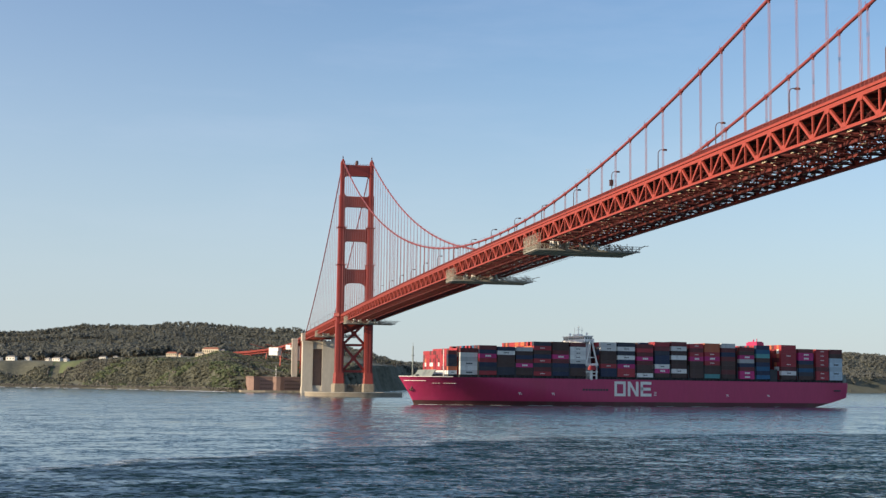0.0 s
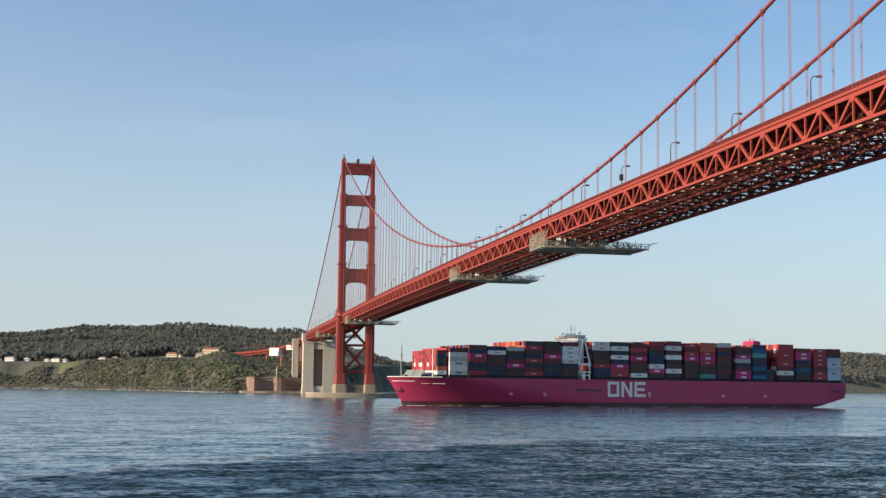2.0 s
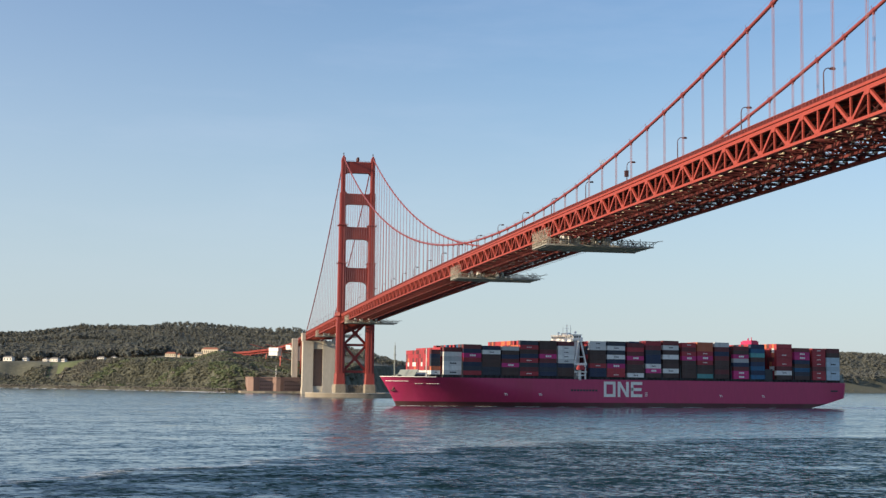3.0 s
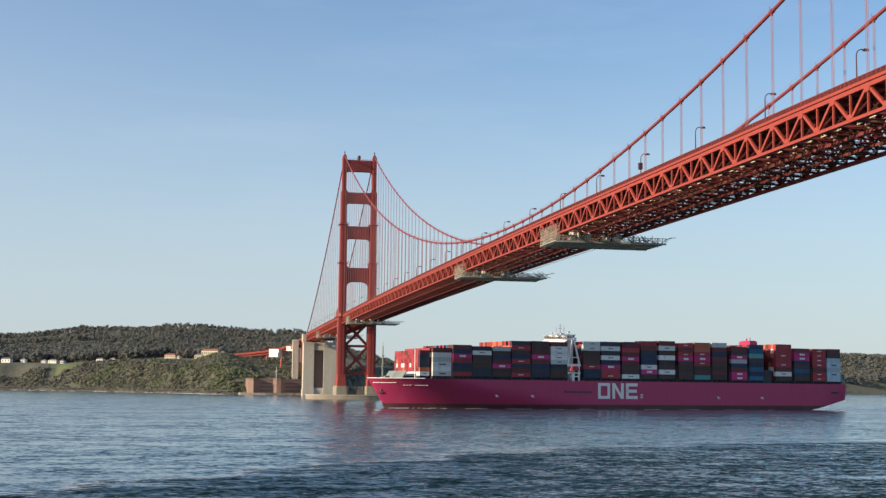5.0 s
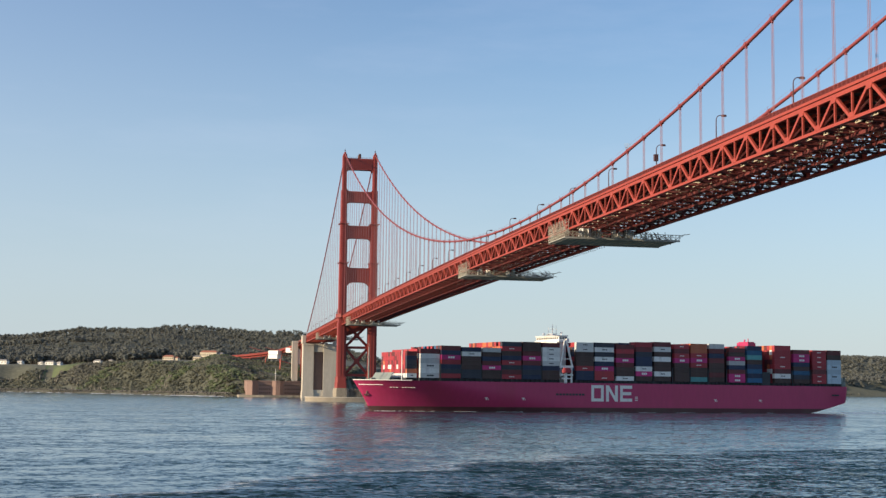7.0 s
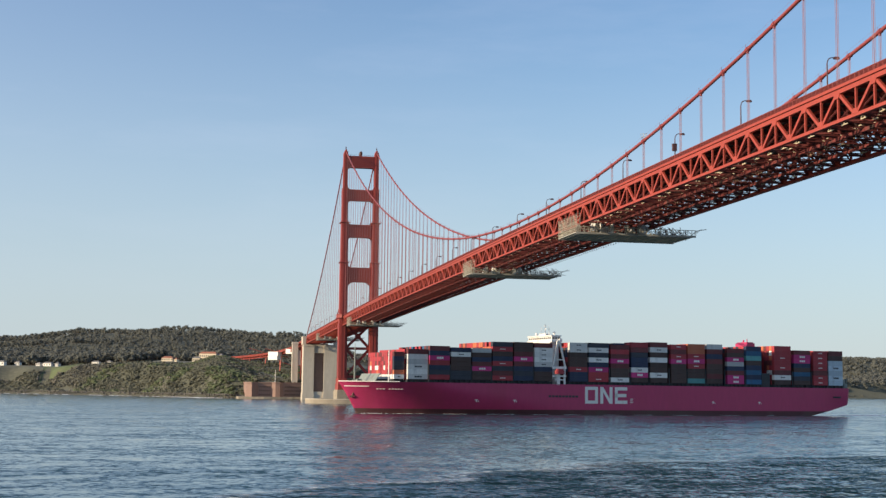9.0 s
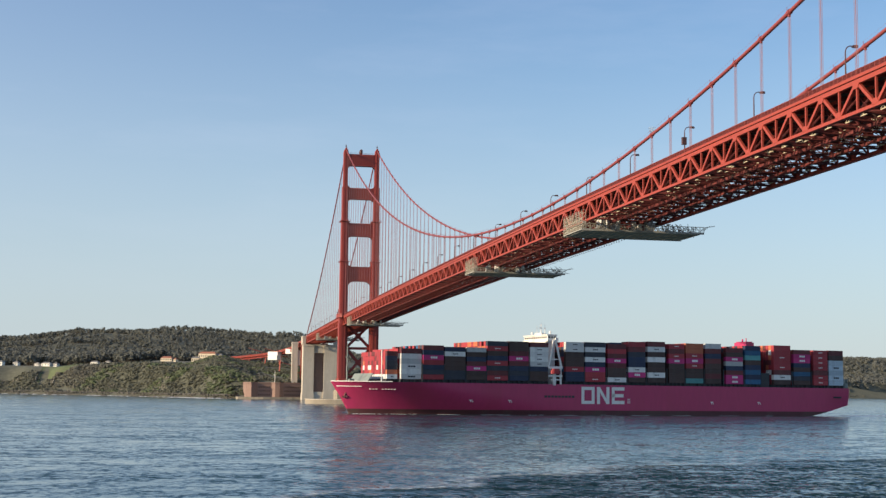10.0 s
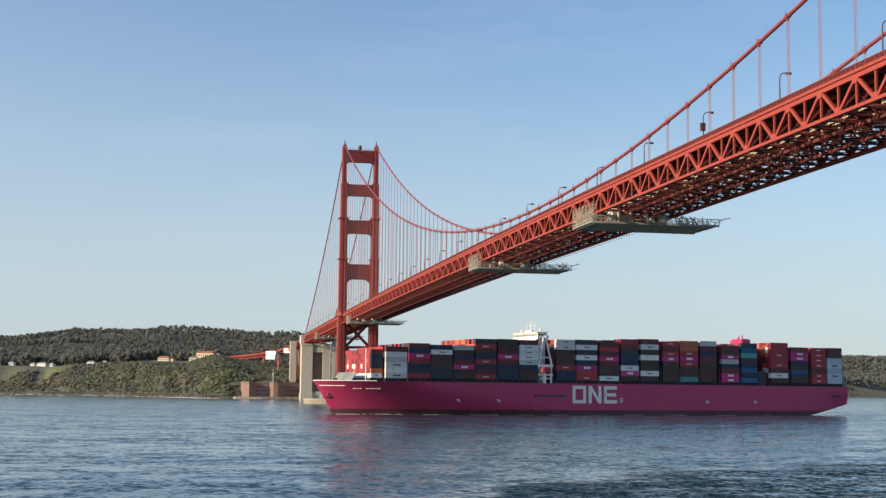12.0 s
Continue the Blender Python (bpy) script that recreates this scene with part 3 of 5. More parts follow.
def deck():
    d = thing("bridge_deck", "long red-orange steel truss deck of a suspension bridge", "bridge deck")
    n0, n1 = round(SOUTH / PANEL), round(NORTH / PANEL)
    ys = [i * PANEL for i in range(n0, n1 + 1)]
    for x in (X, -X):
        for nm, off, w, h in (("top_chord", 0, 0.75, 0.95), ("bottom_chord", -DEPTH, 0.75, 0.85)):
            part(nm, joined([beam((x, a, deck_z(a) + off), (x, b, deck_z(b) + off), w, h) for a, b in zip(ys, ys[1:])]), RED, d)
        gus = []
        for i in range(n0, n1 + 1):
            y = i * PANEL
            z = deck_z(y) + (-0.75 if i % 2 == 0 else -DEPTH + 0.75)
            s = 1 if i % 2 == 0 else -1
            gus.append(([(x - 0.42, y - 1.5, z + 0.4 * s), (x - 0.42, y + 1.5, z + 0.4 * s), (x - 0.42, y + 0.7, z - 0.7 * s), (x - 0.42, y - 0.7, z - 0.7 * s),
                         (x + 0.42, y - 1.5, z + 0.4 * s), (x + 0.42, y + 1.5, z + 0.4 * s), (x + 0.42, y + 0.7, z - 0.7 * s), (x + 0.42, y - 0.7, z - 0.7 * s)],
                        [(0, 1, 2, 3), (4, 5, 6, 7), (0, 1, 5, 4), (1, 2, 6, 5), (2, 3, 7, 6), (3, 0, 4, 7)]))
        part("gusset_plating", joined(gus), RED, d, kind="stuff")
    rest = []
    for i in range(n0, n1):
        a, b = i * PANEL, (i + 1) * PANEL
        up, dn = deck_z, lambda y: deck_z(y) - DEPTH
        for x in (X, -X):
            p, q = ((x, a, up(a)), (x, b, dn(b))) if i % 2 == 0 else ((x, a, dn(a)), (x, b, up(b)))
            diag = beam(p, q, 0.62, 0.72)
            post = beam((x, a, dn(a)), (x, a, up(a)), 0.45, 0.45)
            if 0 <= a < 150 * PANEL:
                part("diagonal", diag, RED, d)
                part("vertical", post, RED, d)
            else:
                rest += [diag, post]
        # cross girders: a lattice under the road, and a strut between the bottom chords
        floor = joined([beam((-X, a, up(a) - 0.1), (X, a, up(a) - 0.1), 0.45, 0.9),
                        beam((-X, a, dn(a) + 0.1), (X, a, dn(a) + 0.1), 0.3, 0.25), beam((-X, a, dn(a) + 0.8), (X, a, dn(a) + 0.8), 0.25, 0.2)]
                       + [beam((-X + 1.37 * k, a, dn(a) + (0.1 if k % 2 else 0.8)), (-X + 1.37 * (k + 1), a, dn(a) + (0.8 if k % 2 else 0.1)), 0.14, 0.14) for k in range(20)]
                       + [beam((k * X / 3, a, dn(a) + 0.2), ((k + s) * X / 3, a, up(a) - 1.2), 0.3, 0.35) for k, s in ((-3, 1), (-1, -1), (-1, 1), (1, -1), (1, 1), (3, -1))])
        # floor beams and braces carry the under-deck shade in their colour
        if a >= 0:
            part("floor_beam", floor, DECKSHADE, d)
        else:
            rest.append(floor)
        for s in (1, -1):
            lat = beam((-X * s, a, dn(a) + 0.3), (X * s, b, dn(b) + 0.3), 0.34, 0.34)
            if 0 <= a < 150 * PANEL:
                part("lateral_brace", lat, DECKSHADE, d)
            else:
                rest.append(lat)
    part("side_span_lattice", joined(rest), RED, d, kind="stuff")
    # road slab, stringers, kerbs
    part("roadway", joined([beam((0, a, deck_z(a) + 0.75), (0, b, deck_z(b) + 0.75), 18.9, 0.35) for a, b in zip(ys, ys[1:])]), ASPHALT, d, "dark asphalt roadway slab")
    for x in (-8, -4, 0, 4, 8):
        part("stringer", joined([beam((x, a, deck_z(a) + 0.2), (x, b, deck_z(b) + 0.2), 0.3, 0.7) for a, b in zip(ys, ys[1:])]), RED, d)
    for s in (1, -1):
        part("sidewalk", joined([beam((s * 11.6, a, deck_z(a) + 1.05), (s * 11.6, b, deck_z(b) + 1.05), 4.6, 0.3) for a, b in zip(ys, ys[1:])]), RED, d, "red-painted walkway beside the road")
        part("fascia", joined([beam((s * 14.15, a, deck_z(a) + 0.98), (s * 14.15, b, deck_z(b) + 0.98), 0.25, 0.62) for a, b in zip(ys, ys[1:])]), RED, d)
        rail = []
        for a, b in zip(ys, ys[1:]):
            for k, h in ((1.45, 0.12), (2.55, 0.16)):
                rail.append(beam((s * 13.95, a, deck_z(a) + k), (s * 13.95, b, deck_z(b) + k), 0.12, h))
            for j in range(4):
                y = a + PANEL * j / 4
                rail.append(beam((s * 13.95, y, deck_z(y) + 1.2), (s * 13.95, y, deck_z(y) + 2.6), 0.16, 0.16))
            for j in range(24):
                y = a + PANEL * (j + 0.5) / 24
                rail.append(beam((s * 13.95, y, deck_z(y) + 1.5), (s * 13.95, y, deck_z(y) + 2.5), 0.18, 0.07))
        part("railing", joined(rail), RAILSHADE, d, "upright-barred red railing")
    # lattice trestles and brackets left by the works under the deck
    rng = random.Random(21)
    works = []
    for i in range(round(430 / PANEL), n1):
        dense = 1.0 if i * PANEL > 640 else 0.6
        for x, odds in ((9.8, 0.95), (7.2, 0.6), (2.4, 0.7), (-1.5, 0.7), (-3.8, 0.5), (-7.5, 0.9), (-9.4, 0.7), (-11.5, 0.7)):
            if rng.random() > odds * dense:
                continue
            y = i * PANEL + rng.uniform(0.8, 2.2)
            l, hh = rng.uniform(2.4, 5.2), rng.uniform(0.8, 1.4)
            z = deck_z(y) - DEPTH + 0.55
            xx = x + rng.uniform(-0.6, 0.6)
            works += [beam((xx, y, z), (xx, y + l, z), 0.2, 0.2), beam((xx, y, z + hh), (xx, y + l, z + hh), 0.2, 0.2)]
            n = max(3, round(l / 0.8))
            works += [beam((xx, y + l * k / n, z + hh * (k % 2)), (xx, y + l * (k + 1) / n, z + hh * ((k + 1) % 2)), 0.12, 0.12) for k in range(n)]
            if rng.random() < 0.5:
                works.append(cuboid((xx - 0.5, y + l * 0.3, z + hh), (xx + 0.5, y + l * 0.6, z + hh + 0.35)))
    part("works_trestle", joined(works), PALESTEEL, d, "pale lattice trestles under the deck", kind="stuff")
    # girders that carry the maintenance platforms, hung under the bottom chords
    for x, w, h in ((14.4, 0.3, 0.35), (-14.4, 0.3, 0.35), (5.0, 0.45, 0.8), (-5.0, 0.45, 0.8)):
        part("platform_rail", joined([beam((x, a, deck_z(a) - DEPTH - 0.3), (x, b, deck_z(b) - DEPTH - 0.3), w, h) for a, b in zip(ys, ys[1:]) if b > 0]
                                     + [beam((x, a, deck_z(a) - DEPTH - 0.5), (x, a, deck_z(a) - DEPTH), 0.2, 0.2) for a in ys if a > 0]), RED if abs(x) > 10 else DECKSHADE, d)
    # work lights strung below the far chord
    bulbs = []
    for i in range(round(500 / 3.05), round(705 / 3.05)):
        y = i * 3.05
        z = deck_z(y) - DEPTH - 1.15 + 0.12 * math.sin(i * 1.7)
        bulbs += [tube((-15.0, y, z), (-15.0, y, z + 0.55), 0.2, 6, 0.1), beam((-15.0, y, z + 0.55), (-14.4, y, deck_z(y) - DEPTH - 0.3), 0.05, 0.05)]
    part("work_light_string", joined(bulbs), LAMPDARK, d, "string of dark hanging work lights", kind="stuff")


def cables():
    for s in (1, -1):
        c = thing("main_cable", "thick red-orange main cable with hanging suspender ropes", "bridge cable", "main cables")
        n = 10
        ys = [-343 + 343 * i / 24 for i in range(24)] + [15.24 * i / 2 for i in range(0, 169)]
        ring = []
        for y in ys:
            slope = Vector((0, 1, (cable_z(y + 0.5) - cable_z(y - 0.5)) if abs(y) > 0.6 else 0)).normalized()
            u = Vector((1, 0, 0)).cross(slope)
            ring += [tuple(Vector((s * X, y, cable_z(y))) + Vector((1, 0, 0)) * 0.5 * math.cos(2 * math.pi * k / n) + u * 0.5 * math.sin(2 * math.pi * k / n)) for k in range(n)]
        f = [(i * n + k, i * n + (k + 1) % n, (i + 1) * n + (k + 1) % n, (i + 1) * n + k) for i in range(len(ys) - 1) for k in range(n)]
        part("cable", (ring, f), CABLE, c, smooth=True)
        # hand ropes above the cable
        for e in (-0.55, 0.55):
            part("hand_rope", joined([tube((s * X + e, a, cable_z(a) + 1.15), (s * X + e, b, cable_z(b) + 1.15), 0.02, 4) for a, b in zip(ys[24:], ys[25:])]), ROPE, c)
        for k in list(range(-21, 0)) + list(range(1, 84)):
            y = 15.24 * k
            z = cable_z(y)
            lo = deck_z(y) + 0.4
            slope = cable_z(y + 0.6) - cable_z(y - 0.6)
            band = part("cable_band", joined([tube((s * X, y - 0.65, z - slope * 0.55), (s * X, y + 0.65, z + slope * 0.55), 0.66, 10),
                                              beam((s * X - 0.55, y, z + 0.3), (s * X - 0.55, y, z + 1.2), 0.08, 0.08),
                                              beam((s * X + 0.55, y, z + 0.3), (s * X + 0.55, y, z + 1.2), 0.08, 0.08),
                                              cuboid((s * X - 0.25, y - 0.3, z - 1.0), (s * X + 0.25, y + 0.3, z - 0.4))]), CABLE, c)
            if z - lo > 1.5:
                part("suspender", joined([tube((s * X + a, y + b, lo), (s * X + a, y + b, z), 0.05, 6) for a in (-0.2, 0.2) for b in (-0.27, 0.27)]), ROPE, c)


def cable_sensor():
    y = 777.24
    z = cable_z(y) + 0.5
    c = thing("cable_sensor", "pale wire sensor frame clamped on the main cable", "sensor", m=pose(X, y, z))
    part("mast", tube((0, 0, 0), (0, 0, 1.5), 0.06, 6), SCAFFOLD, c)
    for k, w in ((0.7, 0.75), (1.6, 1.1)):
        ring = [(w * math.cos(a * math.pi / 5), w * math.sin(a * math.pi / 5), k) for a in range(11)]
        part("ring", joined([tube(a, b, 0.035, 5) for a, b in zip(ring, ring[1:])]), SCAFFOLD, c)
    for a in range(5):
        u, v = math.cos(a * math.pi * 0.4), math.sin(a * math.pi * 0.4)
        part("stay", tube((0.75 * u, 0.75 * v, 0.7), (1.1 * u, 1.1 * v, 1.6), 0.03, 5), SCAFFOLD, c)
        part("spoke", tube((0, 0, 0.3), (0.75 * u, 0.75 * v, 0.7), 0.03, 5), SCAFFOLD, c)


def leg_stage(x0, x1, dy, z0, z1, s):
    """One stage of a tower leg: a stepped, fluted shaft."""
    x0, x1 = s * x0, s * x1
    lo, hi = min(x0, x1), max(x0, x1)
    c, w = (lo + hi) / 2, hi - lo
    out = []
    # cruciform section with set-back corners
    pl = [(-0.5, -0.3), (-0.32, -0.3), (-0.32, -0.5), (0.32, -0.5), (0.32, -0.3), (0.5, -0.3), (0.5, 0.3), (0.32, 0.3), (0.32, 0.5), (-0.32, 0.5), (-0.32, 0.3), (-0.5, 0.3)]
    out.append(prism([(c + a * w, b * dy) for a, b in pl], z0, z1))
    out.append(prism([(c + a * (w - 0.5), b * (dy - 0.9)) for a, b in ((-0.5, -0.5), (0.5, -0.5), (0.5, 0.5), (-0.5, 0.5))], z0, z1 - 0.6))
    for e in (-0.16, 0.16):
        out.append(cuboid((c + e * w - 0.2, -dy / 2 - 0.22, z0), (c + e * w + 0.2, dy / 2 + 0.22, z1 - 2)))
    return joined(out)


def tower():
    t = thing("bridge_tower", "tall red-orange steel bridge tower with four portal struts", "bridge tower")
    stages = ((9.7, 17.5, 12.5, 22.0, 70.0), (10.0, 17.1, 11.5, 70.0, 124.5), (10.6, 16.8, 10.2, 124.5, 160.0), (11.2, 16.5, 9.0, 160.0, 190.0), (11.9, 15.9, 7.6, 190.0, 221.5))
    for s in (1, -1):
        leg = part("leg", leg_stage(*stages[0], s), HAZEDRED, t)
        for stage in stages[1:]:
            part("leg_stage", leg_stage(*stage, s), HAZEDRED, leg)
        part("plinth", joined([prism([(s * 13.7 + a * 9.6, b * 14.5) for a, b in ((-0.5, -0.4), (-0.4, -0.5), (0.4, -0.5), (0.5, -0.4), (0.5, 0.4), (0.4, 0.5), (-0.4, 0.5), (-0.5, 0.4))], 12, 17),
                                      prism([(s * 13.7 + a * 8.8, b * 13.6) for a, b in ((-0.5, -0.4), (-0.4, -0.5), (0.4, -0.5), (0.5, -0.4), (0.5, 0.4), (0.4, 0.5), (-0.4, 0.5), (-0.5, 0.4))], 17, 22)]), HAZEDRED, t)
        for z in (124.0, 159.5):
            part("service_balcony", joined([cuboid((s * 13.7 - 4.3, -7, z - 0.4), (s * 13.7 + 4.3, 7, z)),
                                            cuboid((s * 13.7 - 4.3, -7, z + 1.0), (s * 13.7 + 4.3, -6.9, z + 1.15)), cuboid((s * 13.7 - 4.3, 6.9, z + 1.0), (s * 13.7 + 4.3, 7, z + 1.15))]
                                           + [cuboid((s * 13.7 + a, b, z), (s * 13.7 + a + 0.12, b + 0.12, z + 1.1)) for a in (-4.3, -2.2, 0, 2.2, 4.2) for b in (-7, 6.88)]), HAZEDRED, t)
        part("cable_saddle", joined([prism([(s * 13.8 + a * 1.6, b * 6.4) for a, b in ((-1, -0.5), (1, -0.5), (1, 0.5), (-1, 0.5))], 221.5, 223.2),
                                     slab([(s * 13.8 - 0.9, 223.2), (s * 13.8 + 0.9, 223.2), (s * 13.8 + 0.6, 225.0), (s * 13.8 - 0.6, 225.0)], -2.6, 2.6)]), HAZEDRED, t)
        part("beacon", joined([tube((s * 13.8, 0, 225), (s * 13.8, 0, 228.4), 0.25, 6, 0.12), cuboid((s * 13.8 - 0.5, -0.5, 226.2), (s * 13.8 + 0.5, 0.5, 227.2))]), LAMPDARK, t)
    # portal struts with curved haunches and fluted faces
    for z0, z1, inner, rr, up in ((208.9, 218.7, 12.3, 3.6, 0), (179.2, 189.0, 11.9, 4.0, 3.4), (146.4, 157.6, 11.2, 4.2, 3.4), (106.8, 119.4, 10.6, 6.5, 3.6)):
        pts = [(-inner, z1 + up)]
        for k in range(1, 5):      # upper corners sweep up into the legs
            a = math.pi / 2 * k / 4
            pts.append((-inner + max(up, 0.4) * (1 - math.cos(a)), z1 + up * (1 - math.sin(a))))
        top = pts + [(-x, z) for x, z in reversed(pts)]
        low = [(inner, z0 - rr)]
        for k in range(1, 6):
            a = math.pi / 2 * k / 5
            low.append((inner - rr * (1 - math.cos(a)), z0 - rr * (1 - math.sin(a))))
        bottom = low + [(-x, z) for x, z in reversed(low)]
        dy = 5.2 if z0 > 150 else 6.4
        strut = part("portal_strut", slab(top + bottom, -dy / 2, dy / 2), HAZEDRED, t)
        for k in range(12):
            x = -inner + 2.5 + (2 * inner - 5) * k / 11
            part("flute", cuboid((x - 0.42, -dy / 2 - 0.45, z0 + 1.0), (x + 0.42, dy / 2 + 0.45, z1 - 0.8)), HAZEDRED, strut)
        part("upper_cornice", cuboid((-inner + 1, -dy / 2 - 0.3, z1 - 0.7), (inner - 1, dy / 2 + 0.3, z1 + 0.1)), HAZEDRED, strut)
        part("lower_cornice", cuboid((-inner + 1, -dy / 2 - 0.3, z0), (inner - 1, dy / 2 + 0.3, z0 + 0.8)), HAZEDRED, strut)
    part("top_walkway", joined([cuboid((-12, -2.8, 218.7), (12, 2.8, 219.3)), cuboid((-12, -2.8, 220.2), (12, -2.7, 220.35)), cuboid((-12, 2.7, 220.2), (12, 2.8, 220.35))]
                               + [cuboid((-12 + k * 2, b, 219.3), (-11.88 + k * 2, b + 0.1, 220.3)) for k in range(13) for b in (-2.8, 2.7)]), HAZEDRED, t)
    part("radar_dome", joined([tube((0.6, 0, 219.3), (0.6, 0, 220.6), 1.0, 10, 1.5), tube((0.6, 0, 220.6), (0.6, 0, 222.3), 1.5, 10, 1.7), tube((0.6, 0, 222.3), (-0.2, 0.3, 224.0), 1.6, 10, 0.8)]), LAMPDARK, t)
    # braces below the deck
    for z0, z1 in ((24.5, 47.5), (49.0, 69.0)):
        for s in (1, -1):
            part("cross_brace", beam((s * 10, 0, z0), (-s * 10, 0, z1), 3.2, 2.2), HAZEDRED, t)
        part("brace_hub", slab([(-2.6, (z0 + z1) / 2), (0, (z0 + z1) / 2 - 2.6), (2.6, (z0 + z1) / 2), (0, (z0 + z1) / 2 + 2.6)], -1.9, 1.9), HAZEDRED, t)
    for z in (23.6, 48.2):
        part("horizontal_strut", cuboid((-10, -2.2, z - 1.1), (10, 2.2, z + 1.1)), HAZEDRED, t)
    # housings where the walkway passes round the legs
    for s in (1, -1):
        part("walkway_bay", joined([prism([(s * 17.2 + a, b) for a, b in ((-1.8, -9), (1.4, -7), (1.4, 7), (-1.8, 9))], 74.6, 77.4),
                                    prism([(s * 17.2 + a, b) for a, b in ((-1.8, -9.3), (1.7, -7.2), (1.7, 7.2), (-1.8, 9.3))], 77.4, 77.9)]), HAZEDRED, t)

    pier = thing("tower_pier", "pale concrete tower pier with ribbed wall", "bridge pier")
    for s in (1, -1):
        part("pier_block", joined([prism([(s * 13.7 + a * 12.2, b * 18) for a, b in ((-0.5, -0.4), (-0.38, -0.5), (0.38, -0.5), (0.5, -0.4), (0.5, 0.4), (0.38, 0.5), (-0.38, 0.5), (-0.5, 0.4))], -2, 11.0),
                                   prism([(s * 13.7 + a * 11.4, b * 17.2) for a, b in ((-0.5, -0.4), (-0.38, -0.5), (0.38, -0.5), (0.5, -0.4), (0.5, 0.4), (0.38, 0.5), (-0.38, 0.5), (-0.5, 0.4))], 11.0, 12.0)]), WETCONCRETE, pier)
    part("ribbed_wall", joined([cuboid((-7.7, -6, -2), (7.7, 6, 8.5))] + [cuboid((-7.2 + k * 1.6 - 0.35, -7, -2), (-7.2 + k * 1.6 + 0.35, 7, 10.5 + (k % 2) * 1.0)) for k in range(10)]), WETCONCRETE, pier)
    out = [(-0.9 + 46 * math.cos(2 * math.pi * k / 64), 23.5 * math.sin(2 * math.pi * k / 64)) for k in range(64)]
    inn = [(-0.9 + (46 - 8) * math.cos(2 * math.pi * k / 64), (23.5 - 8) * math.sin(2 * math.pi * k / 64)) for k in range(64)]
    v = [(x, y, z) for z in (-3, 3.6) for x, y in out] + [(x, y, z) for z in (-3, 3.6) for x, y in inn]
    f = []
    for k in range(64):
        j = (k + 1) % 64
        f += [(k, j, 64 + j, 64 + k), (128 + k, 192 + k, 192 + j, 128 + j), (64 + k, 64 + j, 192 + j, 192 + k)]
    fender = thing("pier_fender", "low oval concrete fender ring round the tower pier", "fender")
    part("ring", (v, f), WETCONCRETE, fender)
    part("parapet", joined([beam((*out[k], 3.9), (*out[(k + 1) % 64], 3.9), 0.6, 0.6) for k in range(64)]), CONCRETE, fender)


